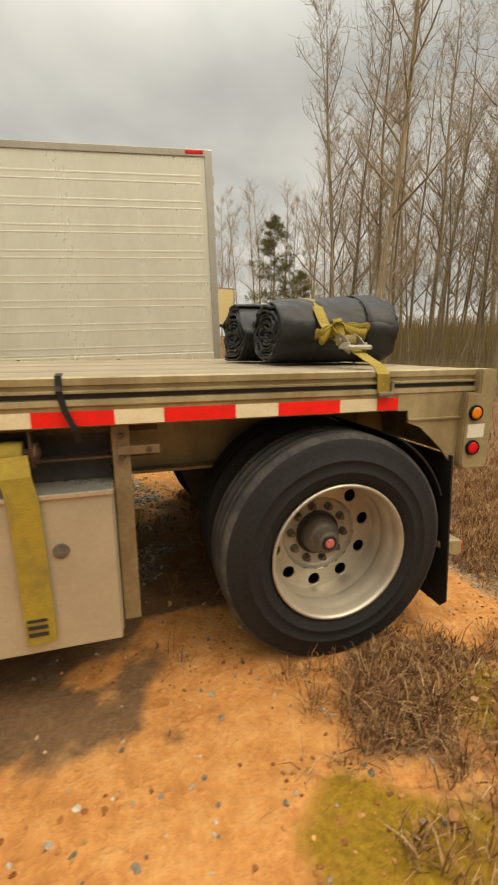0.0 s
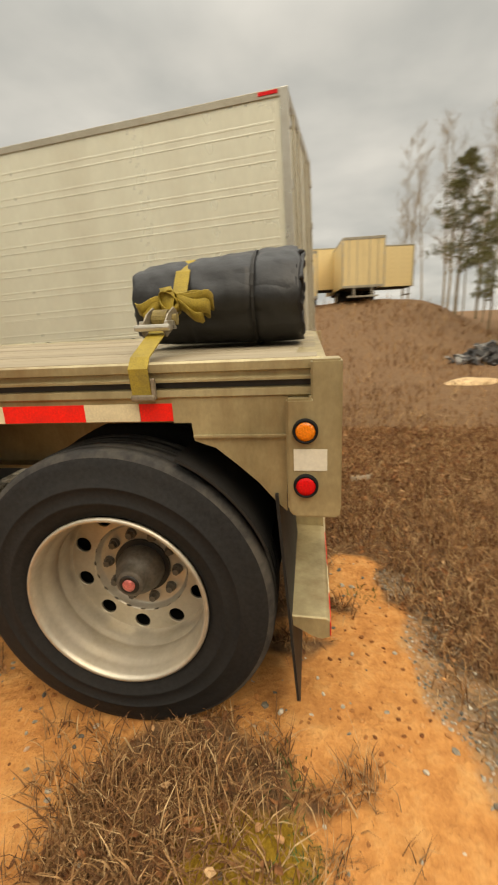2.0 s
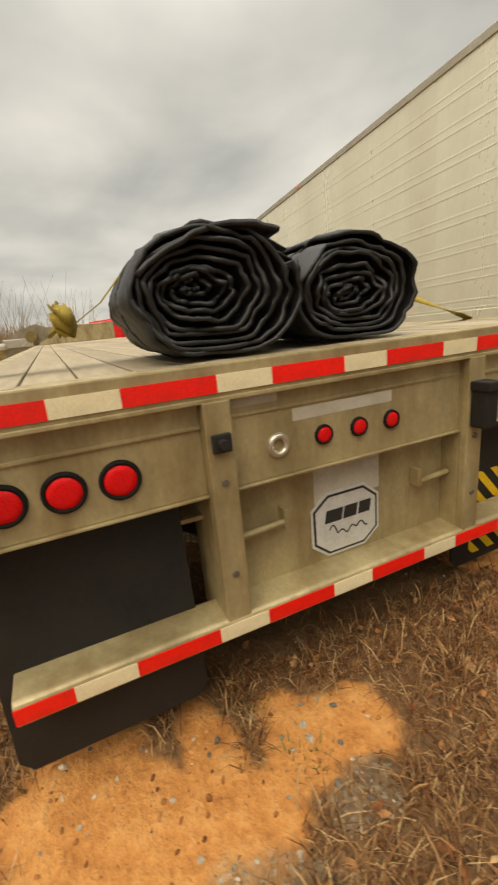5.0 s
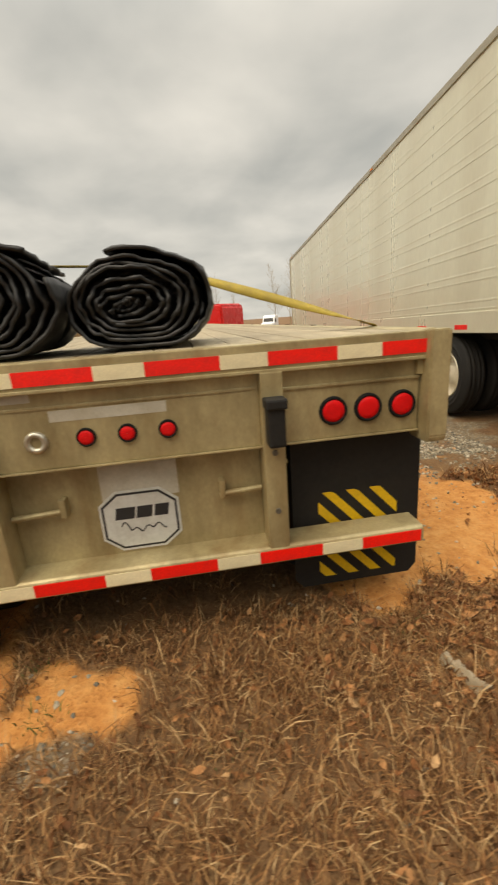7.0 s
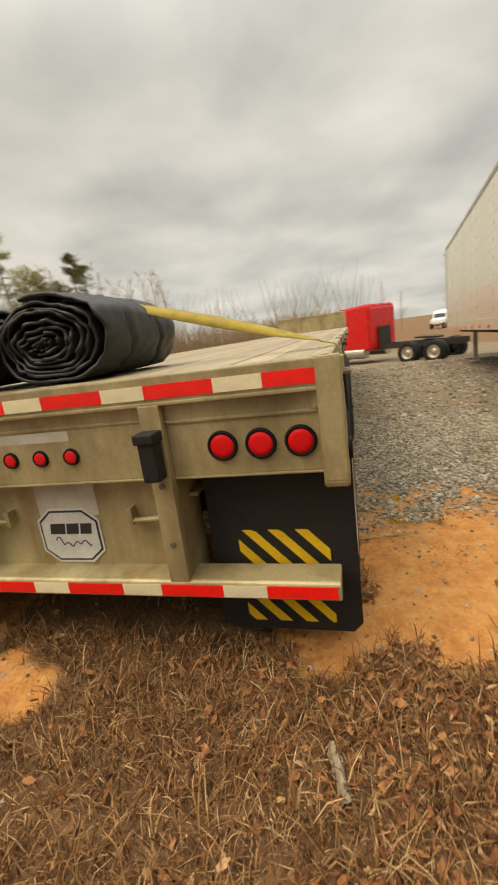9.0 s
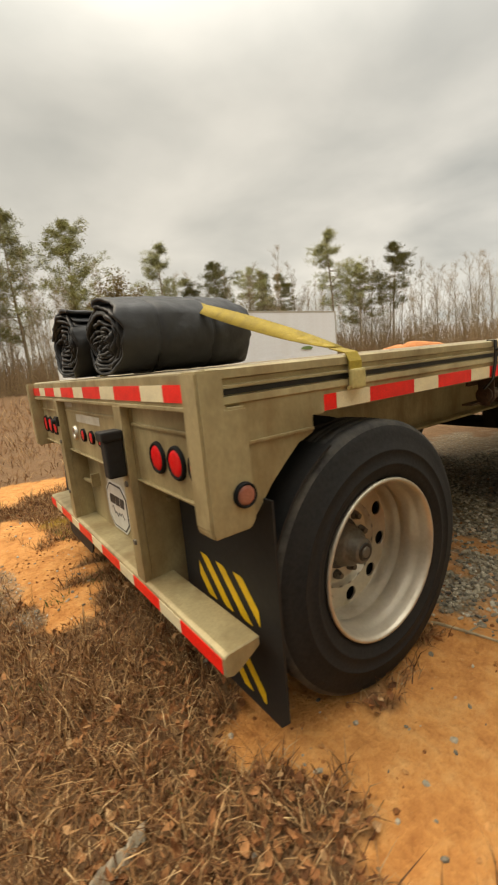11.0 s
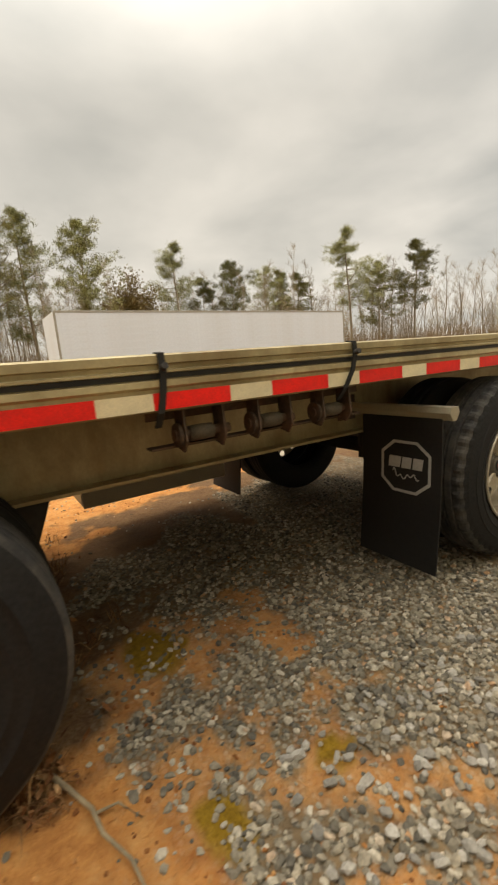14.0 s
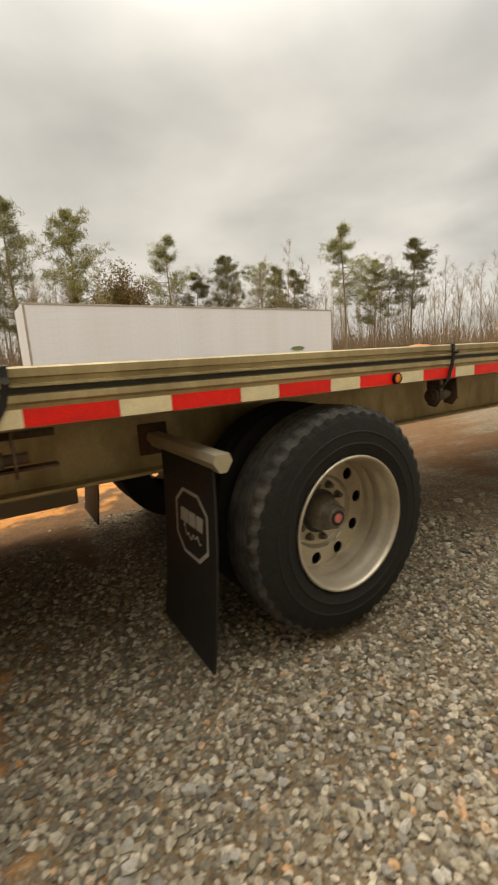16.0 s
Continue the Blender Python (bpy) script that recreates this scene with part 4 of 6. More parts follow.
# pines seen over the far van: heading, slope of the top, distance
for (ax, ay, slope), dist in zip(((-0.106, -0.994, 0.337), (-0.214, -0.977, 0.321), (-0.400, -0.916, 0.273), (-0.451, -0.893, 0.199), (-0.509, -0.861, 0.228), (-0.577, -0.817, 0.211),
                                  (-0.631, -0.776, 0.192), (-0.717, -0.697, 0.270), (-0.803, -0.596, 0.226), (-0.03, -1.0, 0.35), (-0.60, -0.80, 0.20), (-0.755, -0.65, 0.19)),
                                 (40, 42, 48, 50, 52, 54, 56, 48, 54, 38, 58, 52)):
    x, y = -1.5 + ax * dist, 3.9 + ay * dist
    k = rng.randrange(4)
    h = (14, 13, 15, 11)[k]
    plant(pines[k], x, y, (slope * dist + 1.3 - ground_base(x, y)) / h, rng.uniform(0, 6.28))


def forest(n, polar, heights, kinds, eye=(-1.0, 1.0)):
    (a0, a1), (d0, d1) = polar
    for i in range(n):
        a = radians(a0 + (a1 - a0) * (i + rng.random()) / n)
        d = rng.uniform(d0, d1)
        k = rng.choice(kinds)
        plant(bare[k], eye[0] + d * math.cos(a), eye[1] + d * math.sin(a), rng.uniform(*heights), rng.uniform(0, 6.28))


forest(42, ((20, 62), (17, 34)), (0.70, 1.05), (0, 1, 2, 4, 5, 1))
plant(bare[2], 8.6, 14.6, 0.95, 1.1)
forest(24, ((10, 66), (34, 48)), (0.9, 1.25), (0, 1, 2, 3, 4))
forest(10, ((64, 78), (40, 55)), (0.7, 0.95), (0, 1, 4))
forest(40, ((228, 288), (44, 60)), (0.5, 0.78), (1, 3, 4, 5))
forest(12, ((170, 200), (60, 80)), (0.32, 0.5), (1, 3, 3, 5))
forest(36, ((202, 232), (50, 68)), (0.62, 0.86), (1, 3, 3, 5))
forest(20, ((256, 282), (38, 50)), (0.5, 0.68), (0, 1, 4, 5))
forest(40, ((252, 300), (34, 48)), (0.5, 0.72), (1, 3, 4, 5))
forest(16, ((300, 372), (50, 80)), (0.7, 1.0), (0, 1, 3))
forest(10, ((78, 176), (75, 95)), (0.6, 0.9), (0, 1, 3))
for ax, ay, d, h in ((0.30, 0.95, 33, 9.5), (0.36, 0.93, 31, 6.5)):
    x, y = -0.4 + ax * d, -1.4 + ay * d
    plant(pines[2], x, y, h / 15, rng.uniform(0, 6.28))
plant(bare[3], 9.4, 8.6, 1.05, 0.4)


def oak_tree(seed, height, wide):
    """Short trunk and a close round crown that has kept its dead leaves."""
    rng = random.Random(seed)
    v, f, tv, tf = [], [], [], []
    pts, rad = limb(rng, Vector((0, 0, -0.3)), Vector((0, 0, 1)), height * 0.8, height * 0.018, 0.03, 10, 0.05, 0.06)
    tube(v, f, pts, rad, 8)
    for k in range(46):
        p = pts[rng.randint(4, 9)]
        az, el = rng.uniform(0, 6.283), rng.uniform(-0.5, 1.4)
        lp, lr = limb(rng, p, Vector((math.cos(az) * math.cos(el), math.sin(az) * math.cos(el), math.sin(el))), wide * rng.uniform(0.7, 1.05), 0.05, 0.01, 4, 0.15, 0.02)
        tube(v, f, lp, lr, 4)
        for q in range(230):
            o = lp[rng.randint(1, 4)] + Vector((rng.gauss(0, 1), rng.gauss(0, 1), rng.gauss(0, 0.9))) * wide * 0.15
            d = Vector((rng.gauss(0, 1), rng.gauss(0, 1), rng.gauss(-0.2, 0.8))).normalized()
            side = d.orthogonal().normalized() * 0.05
            b = len(tv)
            tv.extend((o - side, o + d * 0.09 + side, o + d * 0.2, o + d * 0.09 - side))
            tf.append((b, b + 1, b + 2, b + 3))
    return v, f, tv, tf


oak = tree_thing("oak_tree", "round oak holding dense dead brown leaves", oak_tree(12, 9, 2.1), M_oakleaf, "")
ox, oy = -1.5 - 0.305 * 46, 3.9 - 0.952 * 46
plant(oak, ox, oy, (0.268 * 46 + 1.3 - ground_base(ox, oy)) / 9.6, 1.0)
# low growth at the foot of the woods
def brush(name, label, n, sectors, mat, h):
    v, f = [], []
    r = random.Random(n)
    for i in range(n):
        (a0, a1), (d0, d1) = r.choice(sectors)
        a, d = radians(r.uniform(a0, a1)), r.uniform(d0, d1)
        x, y = -1 + d * math.cos(a), 1 + d * math.sin(a)
        z = ground_base(x, y) - 0.05
        for k in range(7):
            hh = r.uniform(*h) * d / 30
            w = 0.014 * d / 30
            ox, oy = r.gauss(0, 0.3), r.gauss(0, 0.3)
            dx, dy = r.gauss(0, 0.25) * hh, r.gauss(0, 0.25) * hh
            b = len(v)
            px, py = -math.sin(a) * w, math.cos(a) * w
            v += [(x + ox - px, y + oy - py, z), (x + ox + px, y + oy + py, z), (x + ox + dx + px * 0.3, y + oy + dy + py * 0.3, z + hh), (x + ox + dx - px * 0.3, y + oy + dy - py * 0.3, z + hh)]
            f += [(b, b + 1, b + 2), (b, b + 2, b + 3)]
    return tagged(raw_mesh(name, v, f, mat), label, "undergrowth", kind="stuff")


M_thicket = material("brown_thicket", (0.29, 0.195, 0.10), 0.9, 0, 0.4, 6, 0.8, 0.0, (0.20, 0.13, 0.065), 0.6)
WOODS = (((8, 62), (15, 38)), ((8, 62), (15, 26)), ((228, 300), (36, 50)), ((176, 236), (50, 66)), ((300, 368), (48, 60)))
brush("undergrowth", "brown and olive brush at the foot of the woods", 6000, WOODS, M_bush, (0.25, 1.1))
brush("thicket", "tall brown thicket before the far woods", 2600, (((240, 302), (33, 44)), ((180, 236), (46, 58))), M_thicket, (1.0, 2.6))
brush("wood_edge", "dense olive and tan brush behind the near trees", 4200, (((6, 60), (26, 42)),), M_bush, (0.8, 3.4))
brush("saplings", "thin bare saplings standing close in the woods", 420, WOODS, M_twig, (1.5, 5.0))


# ---- ground cover ----
def island_material(name, stops, rough=0.9):
    m = bpy.data.materials.new(name)
    m.use_nodes = True
    nt = m.node_tree
    b = nt.nodes["Principled BSDF"]
    geo, r = nt.nodes.new("ShaderNodeNewGeometry"), nt.nodes.new("ShaderNodeValToRGB")
    els = r.color_ramp.elements
    while len(els) < len(stops):
        els.new(0.5)
    for e, (p, c) in zip(els, stops):
        e.position, e.color = p, (*c, 1)
    nt.links.new(geo.outputs["Random Per Island"], r.inputs[0])
    n = nt.nodes.new("ShaderNodeTexNoise")
    n.inputs["Scale"].default_value, n.inputs["Detail"].default_value = 60, 4
    tc = nt.nodes.new("ShaderNodeTexCoord")
    nt.links.new(tc.outputs["Object"], n.inputs["Vector"])
    mx = nt.nodes.new("ShaderNodeMix")
    mx.data_type, mx.blend_type = "RGBA", "MULTIPLY"
    mx.inputs["Factor"].default_value = 0.55
    nt.links.new(r.outputs[0], mx.inputs["A"])
    gain = nt.nodes.new("ShaderNodeMapRange")
    gain.inputs["From Min"].default_value, gain.inputs["From Max"].default_value = 0.3, 0.7
    gain.inputs["To Min"].default_value, gain.inputs["To Max"].default_value = 0.4, 1.4
    nt.links.new(n.outputs[0], gain.inputs[0])
    nt.links.new(gain.outputs[0], mx.inputs["B"])
    nt.links.new(mx.outputs["Result"], b.inputs["Base Color"])
    b.inputs["Roughness"].default_value, b.inputs["Specular IOR Level"].default_value = rough, 0.3
    return m


M_straw = island_material("dead_grass_blades", ((0.0, (0.085, 0.036, 0.014)), (0.4, (0.23, 0.106, 0.039)), (0.8, (0.36, 0.200, 0.083)), (1.0, (0.52, 0.35, 0.175))))
M_leaf = island_material("fallen_leaves", ((0.0, (0.11, 0.045, 0.018)), (0.5, (0.26, 0.105, 0.037)), (0.85, (0.38, 0.180, 0.070)), (1.0, (0.50, 0.31, 0.15))))
M_stone = island_material("crushed_stone", ((0.0, (0.10, 0.090, 0.072)), (0.35, (0.22, 0.190, 0.140)), (0.75, (0.37, 0.320, 0.235)), (0.95, (0.52, 0.46, 0.36)), (1.0, (0.46, 0.26, 0.13))))
M_green = island_material("green_weeds", ((0.0, (0.045, 0.075, 0.018)), (1.0, (0.12, 0.15, 0.04))))


def blades(name, label, spots, mat, h, w, lean, kindname):
    v, f = [], []
    r = random.Random(len(spots))
    for x, y, s in spots:
        z = ground_z(x, y) - 0.006
        a = r.uniform(0, 6.283)
        hh, le = r.uniform(*h) * s, abs(r.gauss(0, lean)) + 0.25
        dx, dy = math.cos(a) * hh * le, math.sin(a) * hh * le
        b2 = r.uniform(0, 6.283)
        sx, sy = math.cos(b2) * w * s, math.sin(b2) * w * s
        up = hh / math.sqrt(1 + le * le)
        k = 1 / math.sqrt(1 + le * le)
        dx, dy = dx * k, dy * k
        b = len(v)
        v += [(x - sx, y - sy, z), (x + sx, y + sy, z), (x + dx * 0.4 + sx * 0.8, y + dy * 0.4 + sy * 0.8, z + up * 0.62),
              (x + dx * 0.4 - sx * 0.8, y + dy * 0.4 - sy * 0.8, z + up * 0.62), (x + dx * 1.05, y + dy * 1.05, z + up * r.uniform(0.7, 1.0))]
        f += [(b, b + 1, b + 2, b + 3), (b + 3, b + 2, b + 4)]
    return tagged(raw_mesh(name, v, f, mat), label, kindname, kind="stuff")


def spots_for(n, lo, hi, want, seed, size=(0.7, 1.2)):
    """Scattered places in a rectangle, kept by the share of the wanted cover there."""
    r, out = random.Random(seed), []
    for i in range(n):
        x, y = r.uniform(lo[0], hi[0]), r.uniform(lo[1], hi[1])
        c, g, mo = zones(x, y)
        if r.random() < want(c, g, mo, x, y):
            out.append((x, y, r.uniform(*size)))
    return out


in_tyre = lambda x, y: min(abs(x + 0.726), abs(x + 3.822)) < 0.16 and (-0.05 < y < 0.62 or 1.95 < y < 2.64)
open_land = lambda c, g, mo, x, y: 0.0 if in_tyre(x, y) else (1 - min(1, c * 1.15)) * (1 - 0.93 * g) * (1 - 0.55 * mo) * (0.45 + 0.55 * smooth(-0.25, 0.25, fbm(x, y, 1.7, 9.0)))
under = lambda x, y: 0.12 if (-14 < x < -0.2 and 0.2 < y < 2.4) else 1.0
fade = lambda x, y: smooth(0.0, 1.1, 2.8 - x) * smooth(0.0, 1.0, 4.6 - y) * smooth(0.0, 1.0, y + 2.4)
grass_spots = spots_for(210000, (-3.2, -2.4), (2.8, 4.6), lambda c, g, mo, x, y: open_land(c, g, mo, x, y) * under(x, y) * (0.0 if x < -1.2 else 1) * 1.4 * fade(x, y), 11)
blades("dead_grass", "matted dead brown grass", grass_spots, M_straw, (0.04, 0.15), 0.0028, 1.8, "grass")
tuft = []
r = random.Random(3)
for i in range(1900):
    x, y = r.uniform(-1.6, 2.6), r.uniform(-2.0, 4.2)
    c, g, mo = zones(x, y)
    if r.random() < (1 - c) * (1 - g) * under(x, y) and not in_tyre(x, y):
        for k in range(22):
            tuft.append((x + r.gauss(0, 0.03), y + r.gauss(0, 0.03), r.uniform(0.7, 1.3)))
for cx, cy, n in ((0.0, -0.39, 40), (0.04, -0.36, 30), (0.23, -0.36, 14), (0.28, -0.62, 30)):
    tuft += [(cx + r.gauss(0, 0.03), cy + r.gauss(0, 0.03), r.uniform(0.4, 0.9)) for k in range(n)]
for i in range(60):
    x, y = -0.62 + r.gauss(0, 0.26), -0.32 + r.gauss(0, 0.16)
    for k in range(40):
        tuft.append((x + r.gauss(0, 0.035), y + r.gauss(0, 0.035), r.uniform(0.6, 1.1)))
blades("grass_tufts", "tufts of dry straw-coloured grass", tuft, M_straw, (0.06, 0.18), 0.0026, 1.3, "grass")
far_spots = []
for i in range(80000):
    a, d = r.uniform(0, 6.283), 3.0 + 24 * r.random() ** 1.6
    x, y = d * math.cos(a), 1.2 + d * math.sin(a)
    if x < -1.5 and y > -4:
        continue
    c, g, mo = zones(x, y)
    if r.random() < (1 - g) * (1 - c) * (0.35 + 0.65 * smooth(-0.2, 0.3, fbm(x, y, 0.5, 4.0))):
        far_spots.append((x, y, (0.65 + d * 0.11) * r.uniform(0.7, 1.3)))
blades("field_grass", "dry brown grass of the field", far_spots, M_straw, (0.07, 0.19), 0.0042, 0.9, "grass")
weed = []
for cx, cy, n in ((-0.12, -0.18, 60), (-0.05, -0.38, 80), (-0.05, 0.75, 70), (0.22, 0.86, 50), (0.1, 2.45, 60), (0.33, 2.9, 50), (0.05, 3.3, 40), (1.1, 2.1, 40), (0.5, 1.6, 30)):
    weed += [(cx + r.gauss(0, 0.05), cy + r.gauss(0, 0.05), r.uniform(0.5, 1.0)) for k in range(n)]
blades("green_weeds", "small green weeds in the dead grass", weed, M_green, (0.03, 0.08), 0.0030, 0.9, "weeds")

leaf_v, leaf_f = [], []
for x, y, s in spots_for(42000, (-1.6, -2.2), (2.4, 4.4), lambda c, g, mo, x, y: 0.0 if in_tyre(x, y) else max(0.0, 1 - 1.08 * c) * (1 - 0.9 * g) * under(x, y) * (0.12 + 0.88 * smooth(1.5, 3.0, y - x * 0.3)) * (1 - 0.55 * smooth(0.2, 0.9, x)), 21):
    z = ground_z(x, y) + r.uniform(0.002, 0.045)
    q = Euler((r.gauss(0, 0.7), r.gauss(0, 0.6), r.uniform(0, 6.28))).to_matrix()
    ln, wd, cu = 0.026 * s * r.uniform(0.5, 1.3), 0.0125 * s * r.uniform(0.6, 1.2), r.uniform(-0.018, 0.024)
    b = len(leaf_v)
    for p in ((-ln, 0, cu), (-ln * 0.2, wd, cu * 0.3), (-ln * 0.1, 0, -0.002), (-ln * 0.2, -wd, cu * 0.4), (ln * 0.45, wd * 0.75, cu * 0.2), (ln * 0.5, 0, 0.001), (ln * 0.45, -wd * 0.75, 0), (ln, 0, cu)):
        leaf_v.append(Vector((x, y, z)) + q @ Vector(p))
    leaf_f += [(b, b + 2, b + 1), (b, b + 3, b + 2), (b + 1, b + 2, b + 5, b + 4), (b + 2, b + 3, b + 6, b + 5), (b + 4, b + 5, b + 7), (b + 5, b + 6, b + 7)]
tagged(raw_mesh("fallen_leaves", leaf_v, leaf_f, M_leaf), "curled brown fallen leaves", "leaves", kind="stuff")

ico = bmesh.new()
bmesh.ops.create_icosphere(ico, subdivisions=1, radius=1)
ico_v = np.array([v.co[:] for v in ico.verts])
ico_f = np.array([[v.index for v in f.verts] for f in ico.faces])
ico.free()


def stones(name, label, spots, size, seed):
    g = np.random.default_rng(seed)
    vs, fs = [], []
    for i, (x, y, s) in enumerate(spots):
        sc = size * s * g.uniform(0.6, 1.25, 3) * np.array((1.15, 1.0, 0.62))
        q = np.array(Euler(tuple(g.uniform(-0.5, 0.5, 2)) + (g.uniform(0, 6.28),)).to_matrix())
        v = (ico_v * (1 + g.uniform(-0.28, 0.22, (12, 1)))) * sc @ q.T
        v[:, 2] += ground_z(x, y) + sc[2] * 0.35
        v[:, 0] += x
        v[:, 1] += y
        vs.append(v)
        fs.append(ico_f + 12 * i)
    return tagged(raw_mesh(name, np.concatenate(vs).tolist(), np.concatenate(fs).tolist(), M_stone), label, "stones", kind="stuff")


gr = lambda c, g, mo, x, y: 0.0 if in_tyre(x, y) else g ** 1.5 * (1.0 if y > 2.2 or x > -0.5 else 0.7)
near_gravel = spots_for(33000, (-5.6, 1.0), (-1.3, 4.6), gr, 31, (0.55, 1.45))
near_gravel += spots_for(9000, (0.1, -0.6), (1.3, 1.6), gr, 32, (0.3, 0.7))
near_gravel += spots_for(6500, (-4.5, -0.6), (-1.2, 1.0), gr, 33, (0.5, 1.3))
stones("gravel", "loose crushed grey stone", near_gravel, 0.0130, 1)
mid_gravel = spots_for(5000, (-17.0, 1.5), (-5.0, 8.0), lambda c, g, mo, x, y: g, 34, (0.8, 1.8))
stones("gravel", "grey gravel of the yard", mid_gravel, 0.022, 2)
loose = spots_for(5200, (-3.4, -2.0), (1.2, 4.4), lambda c, g, mo, x, y: 0.30 * c + 0.05, 35, (0.25, 1.15))
stones("pebbles", "scattered grey pebbles on the clay", loose, 0.0135, 3)
M_clod = island_material("clay_clods", ((0.0, (0.16, 0.055, 0.016)), (0.5, (0.36, 0.145, 0.042)), (1.0, (0.58, 0.29, 0.10))))
clods = stones("clay_clods", "small crumbled clods of orange clay", spots_for(9000, (-3.0, -2.2), (1.3, 4.2), lambda c, g, mo, x, y: 0.0 if in_tyre(x, y) else 0.8 * c * smooth(-0.15, 0.3, fbm(x, y, 2.2, 31.0)), 36, (0.2, 1.0)), 0.0125, 4)
clods.data.materials[0] = M_clod
# the stones that lie nearest to the walk, one by one
protos = []
for k in range(6):
    g = np.random.default_rng(90 + k)
    bm = bmesh.new()
    bmesh.ops.create_icosphere(bm, subdivisions=1, radius=1)
    sc = g.uniform(0.7, 1.25, 3) * np.array((1.2, 1.0, 0.65)) * 0.0155
    for v in bm.verts:
        v.co = Vector(np.array(v.co) * sc * (1 + g.uniform(-0.25, 0.2)))
    o = part("stone", bm, material("crushed_stone_piece", (0.33, 0.305, 0.26), 0.9, 0, 0.3, 70, 30, 0.2, (0.2, 0.18, 0.15), 0.5, per_object=0.4) if k == 0 else protos[0].data.materials[0], ground)
    protos.append(o)
r = random.Random(77)
for i in range(280):
    x, y = r.uniform(-3.9, -1.7), r.uniform(2.85, 3.75)
    m = Matrix.Translation((x, y, ground_z(x, y) + 0.010)) @ Euler((r.gauss(0, 0.3), r.gauss(0, 0.3), r.uniform(0, 6.28))).to_matrix().to_4x4() @ Matrix.Diagonal((*[r.uniform(0.7, 1.4)] * 3, 1))
    if i < 6:
        protos[i].matrix_basis = m
    else:
        again(protos[i % 6], ground, m)


# ---- rolled tarps on the deck ----
def tarp_roll(x0, x1, yc, hw, hh, seed, label, turns=9.5, start=0.3, taper=0.1):
    """A long sheet wound up: a spiral with creases, looser and frayed at its ends. x1 is the end at the trailer's rear."""
    v, f = [], []
    n_u, n_s = 60, int(turns * 46)
    z0 = DECK + 0.008
    for j in range(n_s + 1):
        s = j / n_s
        th = start + 2 * math.pi * turns * s
        cs, sn = math.cos(th), math.sin(th)
        rho = 0.04 + 0.96 * (s + 0.020 * math.sin(2 * math.pi * s * turns / 2.6 + seed) + 0.008 * math.sin(2 * math.pi * s * turns / 1.3))
        for i in range(n_u + 1):
            u = i / n_u
            # creases that run along the roll and shift from layer to layer
            lay = s * turns
            w = 0.085 * noise.noise((cs * 1.1 + seed, sn * 1.1, s * 2.0 + u * 0.5))
            w += 0.085 * (abs(noise.noise((cs * 2.1 + seed, sn * 2.1, lay * 0.35 + u * 0.7))) - 0.25)
            w += 0.050 * noise.noise((cs * 4.5, sn * 4.5 + seed, lay * 0.8 + u * 1.6))
            w += 0.020 * noise.noise((cs * 10, sn * 10 + seed, lay * 1.4 + u * 3.0))
            if s > 0.86:
                w += 0.030 * (abs(noise.noise((cs * 2 + u * 2.5, sn * 2 + u * 5.0, seed))) - 0.2) + 0.034 * noise.noise((cs * 4 + u * 5, sn * 4 + u * 11, seed + 5)) + 0.022 * (abs(noise.noise((cs * 3 - u * 9, sn * 5 + u * 4, seed + 8))) - 0.2)
            if s > 0.955:
                w += 0.02 * (s - 0.955) / 0.045
            pinch = sum(0.055 * math.exp(-((u - c) / 0.020) ** 2) for c in (0.33, 0.73))
            rear = abs(2 * u - 1) ** 6
            k = rho * (1 - pinch * s) * (1 - taper * (1 - u)) * (1 - 0.06 * rear * s) + w * (0.30 + 0.70 * s)
            yy = cs * hw * k + (1 - s) * 0.09 * math.sin(3.1 * u + seed)
            # the middle of the roll is pressed flat, its folds run level
            zz = sn * hh * k * (0.60 + 0.40 * min(1.0, s * 1.5)) + (1 - s) * (0.03 * math.cos(4.0 * u + seed) + 0.055 * noise.noise((cs * k * 2.6 + seed, s * 0.8, u)))
            low = -hh * 0.78 * rho
            zz = zz if zz > low else low + (zz - low) * 0.25
            edge = 0.030 * noise.noise((cs * 1.6, sn * 1.6 + seed, lay * 0.45)) + 0.020 * noise.noise((cs * 3.5, sn * 3.5 + seed, lay * 1.1)) + 0.035 * (1 - s)
            xx = x0 + (x1 - x0) * u + (edge if u < 0.5 else -edge) * abs(2 * u - 1) ** 6
            v.append((xx, yc + yy, max(z0 + hh * 0.84 + zz, z0 + 0.002 * (1 - s))))
    for j in range(n_s):
        for i in range(n_u):
            a = j * (n_u + 1) + i
            f.append((a, a + 1, a + n_u + 2, a + n_u + 1))
    ob = raw_mesh("rolled_tarp", v, f, M_tarp, True)
    mod = ob.modifiers.new("cloth", "SOLIDIFY")
    mod.thickness, mod.offset = 0.013, 0
    tagged(ob, label, "tarp", "rolled tarps on the deck")
    # crushed folds that fill the end between the turns
    bm = bmesh.new()
    rings = [[bm.verts.new((x1 - 0.085 + 0.040 * noise.noise((q * 0.13 * math.cos(t) + seed, q * 0.36 * math.sin(t), 3.0)) - 0.055 * abs(noise.noise((q * 0.16 * math.cos(t) + 0.25 * noise.noise((q * 0.2, t, seed)), q * 0.62 * math.sin(t) + 0.1 * q * math.cos(t), seed))) - 0.030 * abs(noise.noise((q * 0.30 * math.cos(t), q * 1.15 * math.sin(t), seed + 4))), yc + hw * 0.86 * q / 30 * math.cos(t), z0 + hh * 0.86 + hh * 0.80 * q / 30 * math.sin(t))) for t in (2 * math.pi * k / 96 for k in range(96))] for q in range(1, 31)]
    for ra, rb in zip(rings, rings[1:]):
        for k in range(96):
            bm.faces.new((ra[k], ra[(k + 1) % 96], rb[(k + 1) % 96], rb[k]))
    bm.faces.new(rings[0])
    part("inner_fold", bm, M_tarp, ob, "", True)
